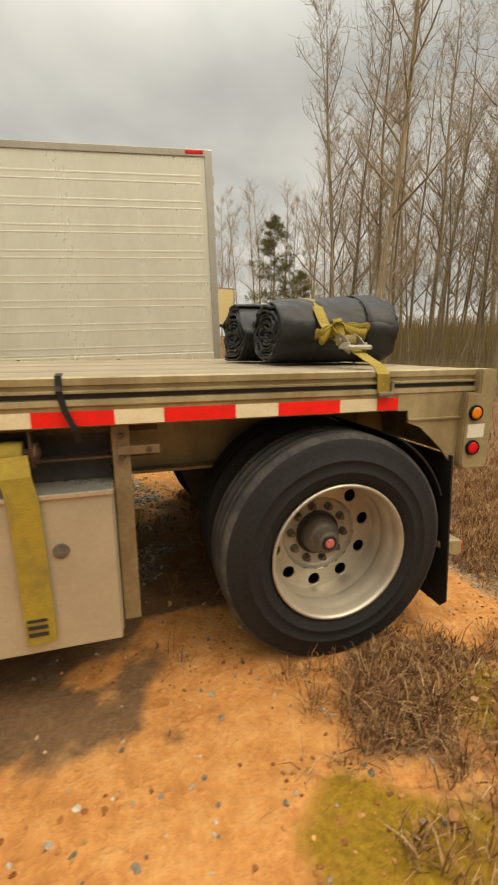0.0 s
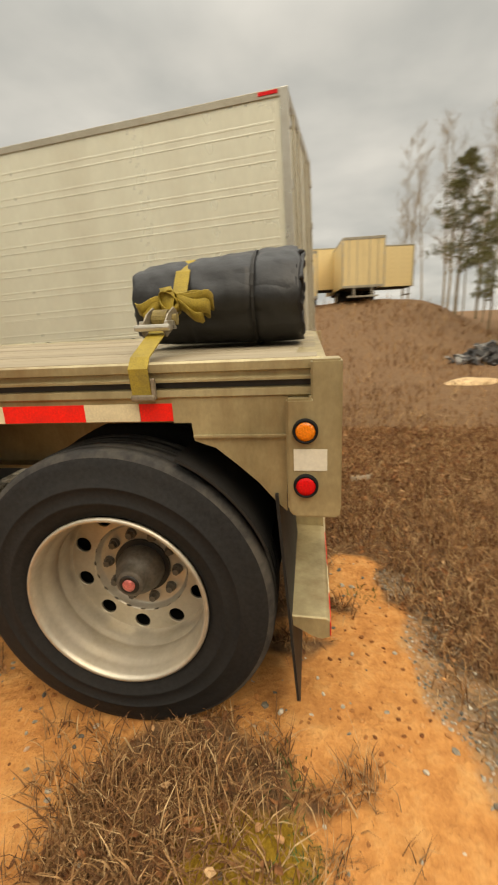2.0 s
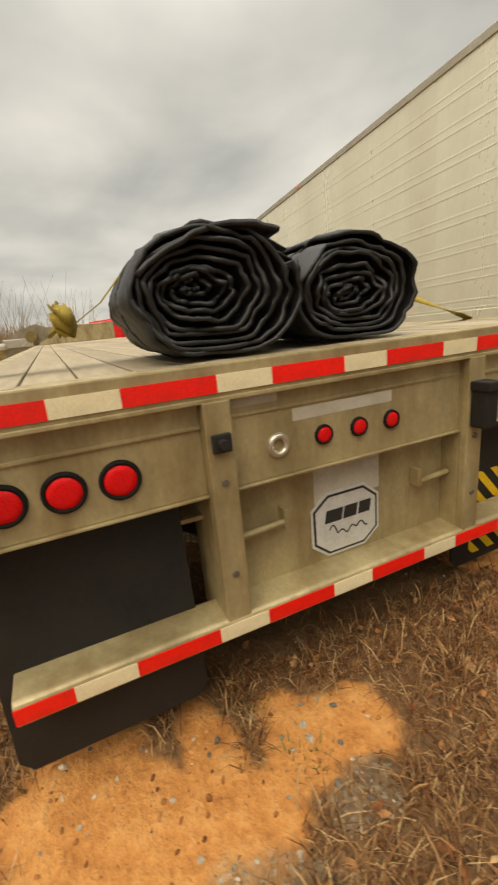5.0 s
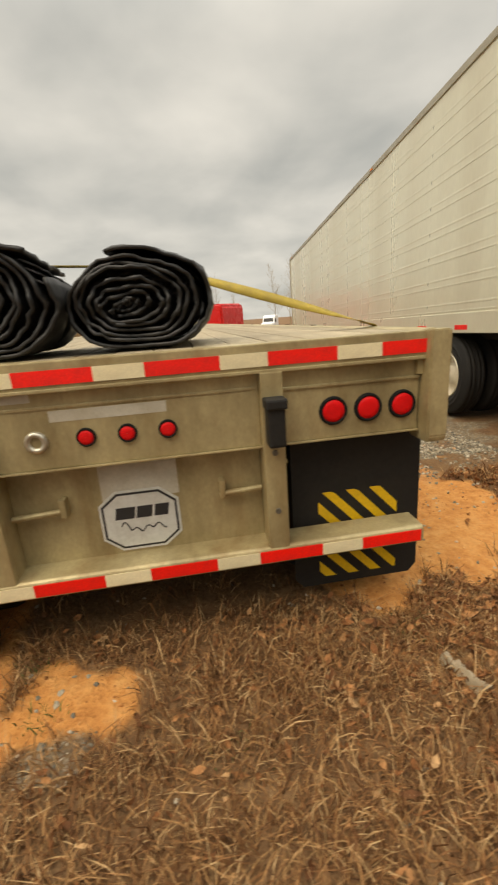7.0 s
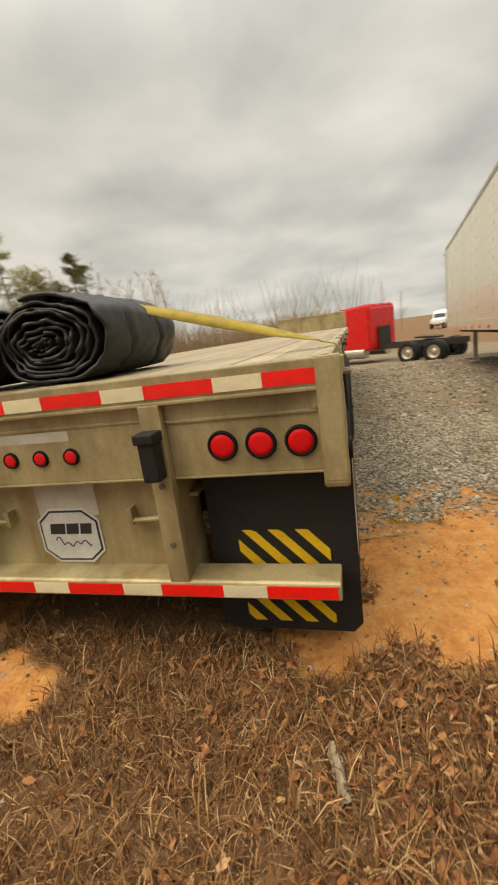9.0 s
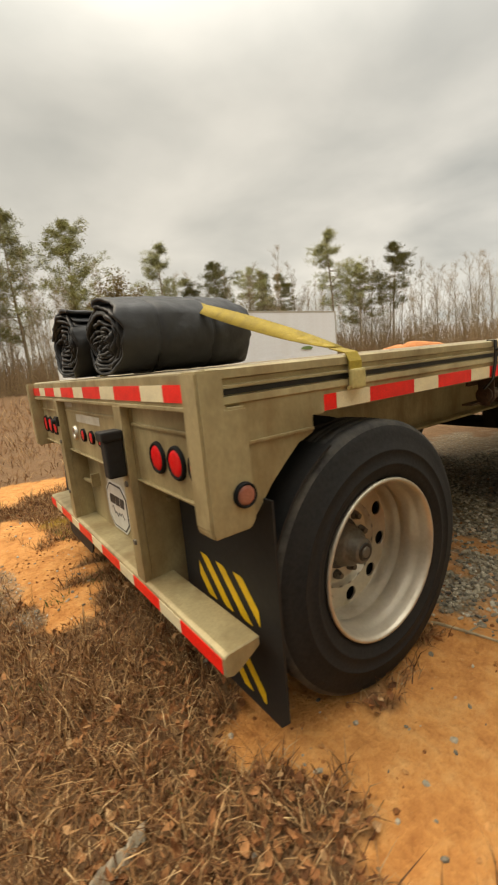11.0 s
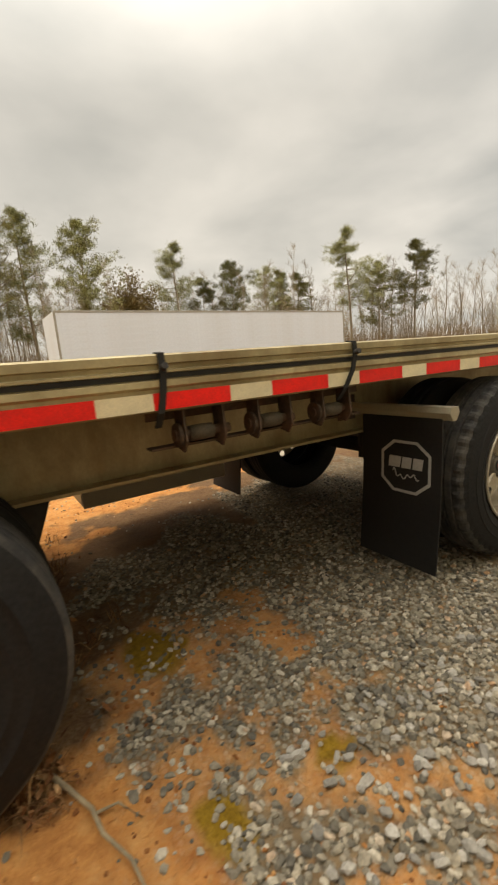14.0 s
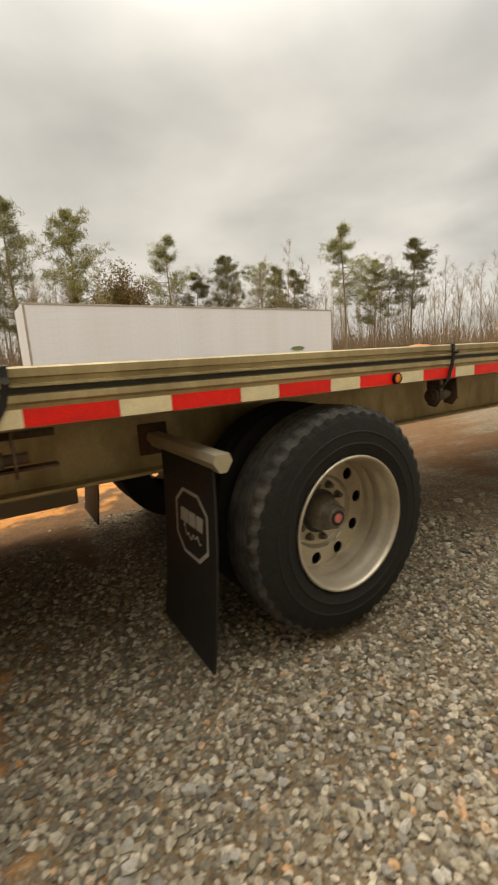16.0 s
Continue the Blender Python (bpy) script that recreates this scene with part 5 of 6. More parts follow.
    for c in (0.73,):
        k = (1 - taper * (1 - c)) * 0.945
        pts = [(x0 + (x1 - x0) * c, yc + hw * k * math.cos(t), max(z0 + hh * 0.84 + hh * k * math.sin(t), z0)) for t in (2 * math.pi * q / 28 for q in range(29))]
        part("tie_band", add_band(bmesh.new(), pts, (1, 0, 0), 0.012, 0.004), M_rubber, ob, "black tie band")
    return ob


tarp_a = tarp_roll(-0.80, -0.085, 0.828, 0.300, 0.226, 2.0, "large black vinyl tarp rolled up, strapped to the deck", start=-2.75, taper=0.16)
tarp_b = tarp_roll(-0.86, -0.13, 1.412, 0.292, 0.204, 7.0, "smaller black vinyl tarp rolled up beside the large one", 8.5, start=-1.2, taper=-0.03)
# the outer end of the large tarp: a doubled sheet laid over the top, its cut edge standing off at the side
bm = bmesh.new()
flap_rows = []
for i in range(33):
    u = i / 32
    row = []
    for k in range(29):
        a = k / 28
        yy = 0.828 - 0.235 + 0.455 * a
        lift = 0.018 * smooth(0.25, 0.9, a)
        zz = 1.592 + 0.088 * math.sin(math.pi * min(a * 0.62 + 0.14, 1.0)) + lift - 0.075 * (1 - a) ** 3
        zz += 0.010 * noise.noise((u * 4.0, a * 5.0, 2.0)) + 0.006 * noise.noise((u * 9.0, a * 12.0, 4.0)) - 0.012 * math.exp(-((u - 0.42) / 0.05) ** 2) - 0.16 * 0.226 * (1 - u) * 0.8
        row.append(bm.verts.new((-0.62 + 0.545 * u + 0.012 * noise.noise((a * 6.0, 1.0, u * 2)), yy + 0.008 * noise.noise((u * 7.0, a, 9.0)), zz)))
    flap_rows.append(row)
for ra, rb in zip(flap_rows, flap_rows[1:]):
    for k in range(28):
        bm.faces.new((ra[k], ra[k + 1], rb[k + 1], rb[k]))
top_flap = part("outer_flap", bm, M_tarp, tarp_a, "", True)
top_flap.modifiers.new("cloth", "SOLIDIFY").thickness = 0.016
top_flap.modifiers["cloth"].offset = -1
for d, drop in ((0.012, 0.020), (0.030, 0.050), (0.040, 0.085)):
    pts = [(-0.60 + 0.50 * q / 14, 1.040 + d + 0.008 * noise.noise((q * 0.6, d * 90, 1.0)), 1.655 - drop - 0.030 * (1 - q / 14) + 0.006 * noise.noise((q * 0.5, d * 70, 5.0))) for q in range(15)]
    part("folded_edge", add_band(bmesh.new(), pts, (0.02, 0.82, -0.42), 0.075, 0.005), M_tarp, tarp_a, "", True)

# ---- yellow ratchet strap over the tarps ----
M_hook = material("worn_yellow_paint", (0.50, 0.42, 0.17), 0.5, 0.1, 0.12, 60, 14, 0.1, (0.25, 0.18, 0.07), 0.6)
strap = thing("ratchet_strap", "faded yellow webbing ratchet strap over the rolled tarps", "strap")
X = -0.60
over = [(X + 0.055, -0.012, 1.205), (X + 0.050, -0.014, 1.290), (X + 0.048, 0.02, 1.322), (X + 0.042, 0.20, 1.385), (X + 0.035, 0.42, 1.455), (X + 0.032, 0.535, 1.530), (X + 0.030, 0.62, 1.620), (X + 0.030, 0.72, 1.672), (X + 0.035, 0.84, 1.692), (X + 0.035, 1.00, 1.685), (X + 0.035, 1.20, 1.675), (X + 0.04, 1.40, 1.672),
        (X + 0.03, 1.55, 1.652), (X + 0.02, 1.67, 1.595), (X + 0.01, 1.85, 1.535), (X - 0.005, 2.52, 1.335), (X - 0.01, 2.588, 1.316), (X - 0.01, 2.606, 1.285), (X - 0.01, 2.606, 1.200)]
part("webbing", add_band(bmesh.new(), over[:14], (1, 0, 0), 0.060, 0.004), M_yellow, strap)
twist = bmesh.new()
rows = []
for q in range(17):
    a = q / 16
    p = Vector(over[12]).lerp(Vector(over[13]), a * 5) if a < 0.2 else Vector(over[13]).lerp(Vector(over[15]), (a - 0.2) / 0.8)
    turn = 0.85 * math.sin(math.pi * min(1.0, a * 1.02)) ** 0.8
    side = Vector((math.cos(turn), 0.1 * math.sin(turn), -math.sin(turn))) * 0.036
    lift = Vector((0.003 * math.sin(turn), 0.001, 0.003 * math.cos(turn)))
    rows.append([twist.verts.new(v) for v in (p - side, p + side, p + side + lift, p - side + lift)])
for ra, rb in zip(rows, rows[1:]):
    for k in range(4):
        twist.faces.new((ra[k], ra[(k + 1) % 4], rb[(k + 1) % 4], rb[k]))
twist.faces.new(rows[0][::-1])
twist.faces.new(rows[-1])
bmesh.ops.recalc_face_normals(twist, faces=twist.faces[:])
part("webbing", twist, M_yellow, strap, "", True)
part("webbing", add_band(bmesh.new(), over[15:], (1, 0, 0), 0.064, 0.004), M_yellow, strap)
bm = box((X - 0.044, 2.600, 1.190), (X + 0.026, 2.622, 1.258), 0.008)
add_box(bm, (X - 0.048, 2.596, 1.186), (X + 0.030, 2.608, 1.20), 0.004)
part("flat_hook", bm, M_hook, strap, "pale yellow painted flat hook")
part("flat_hook", add_box(box((X + 0.024, -0.026, 1.196), (X + 0.098, -0.010, 1.214), 0.005), (X + 0.088, -0.022, 1.200), (X + 0.100, -0.008, 1.262), 0.003), M_oldsteel, strap, "worn hook at the rail")
Q = X + 0.038
for dx in (-0.040, 0.035):
    part("ratchet_cheek", poly([(Q + dx, 0.20, 1.372), (Q + dx, 0.33, 1.415), (Q + dx, 0.345, 1.450), (Q + dx, 0.30, 1.470), (Q + dx, 0.235, 1.448), (Q + dx, 0.17, 1.400)], (0.005, 0, 0)), M_oldsteel, strap, "dull steel ratchet side")
part("ratchet_drum", add_rod(rod((Q - 0.055, 0.28, 1.428), (Q + 0.055, 0.28, 1.428), 0.019), (Q - 0.026, 0.28, 1.428), (Q + 0.026, 0.28, 1.428), 0.034, seg=16), M_oldweb_strap, strap, "drum wound with grimy webbing")
bm = box((Q - 0.062, 0.165, 1.392), (Q + 0.062, 0.200, 1.414), 0.009)
add_box(bm, (Q - 0.050, 0.190, 1.396), (Q - 0.038, 0.285, 1.425), 0.003)
add_box(bm, (Q + 0.038, 0.190, 1.396), (Q + 0.050, 0.285, 1.425), 0.003)
part("ratchet_handle", bm, M_alu_bright, strap, "silver steel ratchet handle")
# the loose end is tied in a bow above the ratchet: loops of webbing that open towards both ends of the roll
KNOT = Vector((Q - 0.002, 0.435, 1.492))
for way, ln, fat, rise, tilt, w in ((1, 0.165, 0.020, 0.030, 0.50, 0.056), (1, 0.150, 0.030, 0.000, 0.20, 0.050), (1, 0.125, 0.016, -0.035, 0.75, 0.046), (-1, 0.125, 0.022, 0.004, 0.55, 0.050), (-1, 0.105, 0.018, -0.022, 0.15, 0.044)):
    pts = []
    for i in range(25):
        t = 2 * math.pi * i / 24
        out = 0.5 - 0.5 * math.cos(t)
        swell = math.sin(t) * fat * (0.35 + 1.3 * out)
        pts.append(KNOT + Vector((way * ln * out, -0.022 - swell - 0.03 * out, rise * out + 0.012 * math.sin(3.0 * t + ln * 40) * out - 0.035 * out * out)))
    part("bow_loop", add_band(bmesh.new(), pts, Vector((0.10 * way, -tilt, 1 - 0.3 * tilt)).normalized(), w, 0.003), M_yellow, strap, "loop of loose yellow webbing tied in a bow", True)
for turn, rx, rz, y0 in ((0.25, 0.030, 0.034, -0.030), (-0.35, 0.034, 0.028, -0.040)):
    pts = [KNOT + Vector((rx * math.cos(t) * math.cos(turn), y0 - 0.020 * abs(math.sin(t)) , rz * math.sin(t) + rx * math.cos(t) * math.sin(turn))) for t in (2 * math.pi * q / 16 for q in range(17))]
    part("knot", add_band(bmesh.new(), pts, (0.25 * turn, -1, 0.2), 0.034, 0.004), M_yellow, strap, "knot of twisted yellow webbing", True)
part("knot", add_band(bmesh.new(), [KNOT + Vector(p) for p in ((-0.012, -0.045, 0.050), (0.004, -0.060, 0.018), (-0.004, -0.062, -0.016), (0.010, -0.066, -0.050), (0.004, -0.100, -0.074))], (0.95, -0.2, 0.1), 0.050, 0.004), M_yellow, strap, "", True)


# ---- rear details ----
part("sticker", box((-0.1195, 1.150, 0.690), (-0.1185, 1.475, 0.868)), M_sticker, trailer, "pale sticker patch")
part("sticker", box((-0.0398, 1.03, 1.068), (-0.0388, 1.47, 1.112)), M_sticker, trailer, "worn pale label strip")
part("sticker", box((-0.0398, 0.81, 1.150), (-0.0388, 0.975, 1.186)), M_sticker, trailer, "worn pale label strip")
part("sticker", box((-0.100, -0.0368, 0.985), (-0.005, -0.0353, 1.050), 0.0004), material("white_label", (0.70, 0.66, 0.54), 0.5, 0, 0.06, 80, 9, 0, (0.5, 0.45, 0.33), 0.4), trailer, "small white label")


def octagon(cx, cy, w, h, cut, place):
    pts = [(-w + cut, h), (w - cut, h), (w, h - cut * 0.8), (w, -h + cut * 0.8), (w - cut, -h), (-w + cut, -h), (-w, -h + cut * 0.8), (-w, h - cut * 0.8)]
    return [place(cx + a, cy + b) for a, b in pts]


at_rear = lambda d: (lambda a, b: Vector((-0.1185 + d, a, b)))
badge = part("badge", poly(octagon(1.298, 0.588, 0.170, 0.140, 0.075, at_rear(0)), (0.004, 0, 0)), M_sign, trailer, "eight-sided pale badge with dark border")
part("badge_border", poly(octagon(1.298, 0.588, 0.160, 0.130, 0.070, at_rear(0.0042)), (0.001, 0, 0)), M_ink, badge)
part("badge_face", poly(octagon(1.298, 0.588, 0.150, 0.120, 0.064, at_rear(0.0054)), (0.001, 0, 0)), M_sign, badge)
# lettering marks: three heavy slanting blocks over a thin scrolled line
for a, wd in ((1.190, 0.082), (1.280, 0.066), (1.356, 0.060)):
    part("badge_mark", poly([(-0.1121, a, 0.598), (-0.1121, a + wd, 0.598), (-0.1121, a + wd + 0.010, 0.652), (-0.1121, a + 0.010, 0.652)], (0.0014, 0, 0)), M_ink, badge)
scroll = lambda y0, z0, w, h, x: [(x, y0 + w * q / 40, z0 + h * (0.45 + 0.30 * math.sin(q * 0.62) + 0.25 * math.sin(q * 0.23 + 1.0)) * (1.0 if q > 6 else 1.6)) for q in range(41)]
part("badge_scroll", add_band(bmesh.new(), scroll(1.215, 0.532, 0.190, 0.030, -0.1115), (-1, 0, 0), 0.0012, 0.006), M_ink, badge)
part("plug_socket", lathe([(0.022, 0.004), (0.022, -0.010), (0.034, -0.016), (0.042, -0.010), (0.044, 0.0)], 28), M_alu_bright, trailer, "bright ring of a socket", True).matrix_basis = pose(-0.040, 0.968, 0.996, 0, 0, 90)
for a, b, br in ((0.795, 1.00, 1.00), (1.66, 1.835, 1.66)):
    bm = rod((-0.085, a, 0.672), (-0.085, b, 0.682), 0.013)
    add_box(bm, (-0.122, br - 0.012, 0.655), (-0.070, br + 0.012, 0.735), 0.004)
    part("grab_handle", bm, M_alu, trailer)
bm = box((0.006, 1.850, 0.900), (0.082, 1.920, 1.075), 0.012)
add_box(bm, (0.006, 1.842, 1.055), (0.094, 1.928, 1.095), 0.008)
part("bumper_block", bm, M_rubber, trailer, "black rubber dock bumper")
part("latch", add_rod(box((0.006, 0.715, 1.03), (0.022, 0.778, 1.09), 0.004), (0.02, 0.745, 1.06), (0.045, 0.745, 1.06), 0.016), M_rubber, trailer, "small black latch")
for yy, zz in ((0.745, 0.93), (1.885, 0.86), (0.745, 0.60), (1.885, 0.60)):
    part("bolt", rod((0.004, yy, zz), (0.014, yy, zz), 0.014, 0.012, 6), M_hub, trailer)
# fender guards over the rear wheels
for y0, y1 in ((-0.015, 0.60), (1.99, WIDE + 0.015)):
    pts, bm = [], bmesh.new()
    for k in range(10):
        t = radians(21 + 42 * k / 9)
        pts.append((-0.726 + 0.578 * math.cos(t), (y0 + y1) / 2, 0.5 + 0.578 * math.sin(t)))
    part("fender", add_band(bm, pts, (0, 1, 0), y1 - y0, 0.008), M_rubber, trailer, "black rubber fender")

# ---- side details ----
M_postbrown = material("stained_angle_metal", (0.24, 0.175, 0.09), 0.6, 0.2, 0.2, 50, 6, 0.15, (0.12, 0.07, 0.03), 0.6)
toolbox = thing("toolbox", "dull aluminium toolbox hung under the deck rail", "toolbox")
bm = box((-2.95, 0.0, 0.245), (-1.69, 0.50, 0.87), 0.006)
part("body", bm, M_toolbox, toolbox)
bm = box((-2.96, -0.012, 0.868), (-1.682, 0.505, 0.888), 0.005)
part("lid", bm, M_alu_bright, toolbox)
part("lock", add_rod(rod((-1.885, -0.006, 0.66), (-1.885, 0.004, 0.66), 0.030, seg=20), (-1.885, -0.012, 0.66), (-1.885, 0.0, 0.66), 0.016), M_hub, toolbox, "round dark lock")
part("end_panel", box((-1.689, 0.02, 0.27), (-1.684, 0.48, 0.85)), M_toolbox, toolbox)
part("hanger", box((-1.80, 0.18, 0.888), (-1.74, 0.40, 1.165)), M_dark, toolbox)
part("hanger", box((-2.85, 0.18, 0.888), (-2.79, 0.40, 1.165)), M_dark, toolbox)
part("back_plate", box((-2.90, 0.150, 0.889), (-1.69, 0.165, 1.118), 0.003), M_dark, toolbox, "dark steel plate above the toolbox")
bm = box((-1.678, 0.060, 0.285), (-1.612, 0.072, 1.115), 0.003)
add_box(bm, (-1.678, 0.072, 0.285), (-1.668, 0.150, 1.115), 0.003)
add_box(bm, (-1.66, 0.050, 1.000), (-1.50, 0.062, 1.034), 0.003)
part("mounting_post", bm, M_postbrown, toolbox, "brown-stained angle post beside the box")
for x, z in ((-1.645, 1.075), (-1.645, 0.99), (-1.54, 1.017)):
    part("bolt", rod((x, 0.062, z), (x, 0.040, z), 0.014, 0.012, 6), M_rust, toolbox)


def winch(x, y, s, web, label):
    """A strap winch under the rail; s: which way the side faces."""
    w = thing("strap_winch", label, "winch", Matrix.Translation((x, y, 1.03)), "strap winches under the rails")
    for dx in (-0.075, 0.075):
        part("side_plate", poly([(dx - 0.004, -0.04, 0.10), (dx - 0.004, 0.04, 0.10), (dx - 0.004, 0.05, -0.02), (dx - 0.004, 0.02, -0.06), (dx - 0.004, -0.03, -0.05)], (0.008, 0, 0)), M_rust, w)
    part("drum", rod((-0.115, 0, 0), (0.10, 0, 0), 0.018), M_rust, w)
    part("ratchet_wheel", rod((0.082, 0, 0), (0.094, 0, 0), 0.042, seg=18), M_rust, w)
    part("top_plate", box((-0.10, -0.045, 0.088), (0.10, 0.045, 0.098)), M_rust, w)
    if web:
        fat = 0.046 if web is M_yellow else 0.027
        part("web_roll", lathe([(0.018, -0.045), (fat, -0.045), (fat + 0.002, 0.0), (fat, 0.045), (0.018, 0.045)], 24, "x"), web, w, "rolled webbing", True)
    return w


M_oldweb = material("grimy_webbing", (0.07, 0.055, 0.035), 0.85, 0, 0.3, 120, 9, 0.3, (0.12, 0.08, 0.04), 0.5)
winch(-2.03, 0.06, -1, M_yellow, "rusty winch with rolled yellow webbing under the rail")
hang = thing("hanging_strap", "yellow webbing end hanging over the toolbox", "strap")
part("webbing", add_band(bmesh.new(), [(-2.015, 0.012, 1.03), (-2.005, -0.018, 0.96), (-1.990, -0.022, 0.87), (-1.985, -0.020, 0.68), (-1.985, -0.019, 0.48), (-1.980, -0.020, 0.30)], (0.99, 0, 0.07), 0.105, 0.003), M_yellow, hang)
for k, (a, wd) in enumerate(((0.335, 0.016), (0.365, 0.016), (0.395, 0.012))):
    part("print_bar", box((-2.025, -0.0265, a), (-1.955, -0.0255, a + wd)), M_ink, hang)
for x in (-1.80, -2.10, -2.42):
    winch(x, WIDE - 0.07, 1, M_oldweb, "rusty strap winch under the rail")
winch(-4.62, WIDE - 0.07, 1, M_oldweb, "rusty strap winch beside a rubber strap")
for y0, y1, x0, x1 in ((WIDE - 0.12, WIDE - 0.105, -2.62, -1.62), (0.105, 0.12, -2.3, -1.5)):
    part("winch_track", add_box(box((x0, y0, 1.085), (x1, y1, 1.12)), (x0, y0 - 0.02, 0.985), (x1, y1 + 0.02, 0.993)), M_rust, trailer)


def rubber_strap(x, y, s, lean):
    t = thing("rubber_strap", "black rubber tie strap hooked round the rail", "strap", None, "rubber tie straps")
    part("band", add_band(bmesh.new(), [(x, y - s * 0.03, 1.312), (x, y + s * 0.008, 1.308), (x, y + s * 0.012, 1.25), (x + lean * 0.3, y + s * 0.012, 1.19), (x + lean, y + s * 0.010, 1.12), (x + lean * 1.1, y - s * 0.03, 1.07)], (1, 0, 0), 0.022, 0.006), M_rubber, t)
    part("hook", rod((x, y + s * 0.012, 1.262), (x, y + s * 0.034, 1.268), 0.011), M_dark, t)


rubber_strap(-1.655, WIDE, 1, 0.02)
rubber_strap(-2.50, WIDE, 1, 0.06)
rubber_strap(-4.60, WIDE, 1, 0.04)
rubber_strap(-1.835, 0.0, -1, 0.04)
round_lamp((-4.148, WIDE + 0.004, 1.157), 0.024, M_amber, 180, label="small amber marker lamp")

# front wheels' mudflaps on their arms
for s, y0, y1 in ((1, 2.05, 2.585), (-1, 0.005, 0.54)):
    tip = 2.64 if s > 0 else -0.05
    root = WIDE - 0.71 if s > 0 else 0.71
    bm = bmesh.new()
    add_poly(bm, [(-3.175, root, 0.955), (-3.115, root, 0.955), (-3.105, root, 0.925), (-3.13, root, 0.885), (-3.16, root, 0.885), (-3.185, root, 0.925)], (0, tip - root, 0.0))
    part("flap_arm", bm, M_toolbox, trailer, "cast aluminium mudflap arm")
    part("arm_plate", box((-3.22, root - 0.02, 0.84), (-3.07, root + 0.02, 1.0), 0.006), M_rust, trailer)
    f = lambda d: (lambda a, b: Vector((-3.125 + d + 0.085 * (0.9 - b) ** 2, a, b)))
    bm = bmesh.new()
    rows = []
    for k in range(9):
        z = 0.90 - 0.86 * k / 8
        rows.append([bm.verts.new(f(dd)(yy, z)) for yy, dd in ((y0, 0.0), (y1, 0.0), (y1, -0.01), (y0, -0.01))])
    for a, b in zip(rows, rows[1:]):
        for k in range(4):
            bm.faces.new((a[k], a[(k + 1) % 4], b[(k + 1) % 4], b[k]))
    bm.faces.new(rows[0][::-1])
    bm.faces.new(rows[-1])
    bmesh.ops.recalc_face_normals(bm, faces=bm.faces[:])
    flap = part("mudflap", bm, M_rubber, trailer, "black mudflap with pale eight-sided outline")
    if s > 0:
        cy, cz = 2.36, 0.605
        outer, inner_o = octagon(cy, cz, 0.165, 0.150, 0.085, f(0.0015)), octagon(cy, cz, 0.148, 0.134, 0.077, f(0.0015))
        bm = bmesh.new()
        vo, vi = [bm.verts.new(p) for p in outer], [bm.verts.new(p) for p in inner_o]
        for k in range(8):
            bm.faces.new((vo[k], vo[(k + 1) % 8], vi[(k + 1) % 8], vi[k]))
        bmesh.ops.recalc_face_normals(bm, faces=bm.faces[:])
        M_print = material("pale_print", (0.45, 0.44, 0.41), 0.6, 0, 0.1, 60, 8, 0, (0.3, 0.28, 0.24), 0.4) if "pale_print" not in bpy.data.materials else bpy.data.materials["pale_print"]
        part("flap_outline", bm, M_print, flap)
        g1 = f(0.0015)
        for a, wd in ((2.246, 0.080), (2.335, 0.062), (2.408, 0.062)):
            part("flap_mark", poly([g1(a, 0.598), g1(a + wd, 0.598), g1(a + wd + 0.008, 0.662), g1(a + 0.008, 0.662)], (0.0008, 0, 0)), M_print, flap)
        part("flap_scroll", add_band(bmesh.new(), [g1(yy, zz) for _, yy, zz in scroll(2.275, 0.540, 0.175, 0.034, 0)], (1, 0, 0), 0.0016, 0.006), M_print, flap)
# air hoses under the frame
for k in range(3):
    bm = bmesh.new()
    pts = [Vector((-4.9 - 0.9 * i / 10, 1.35 + 0.1 * k + 0.03 * math.sin(i), 0.86 - (0.12 + 0.03 * k) * math.sin(math.pi * i / 10))) for i in range(11)]
    vv, ff = [], []
    tube(vv, ff, pts, [0.012] * 11, 8)
    o = raw_mesh("air_hose", vv, ff, M_rubber, True)
    o.parent = trailer
part("air_tank", add_rod(rod((-2.2, 0.95, 0.86), (-2.2, 1.75, 0.86), 0.13, seg=20), (-2.2, 0.93, 0.86), (-2.2, 1.77, 0.86), 0.10, seg=20), M_dark, trailer)


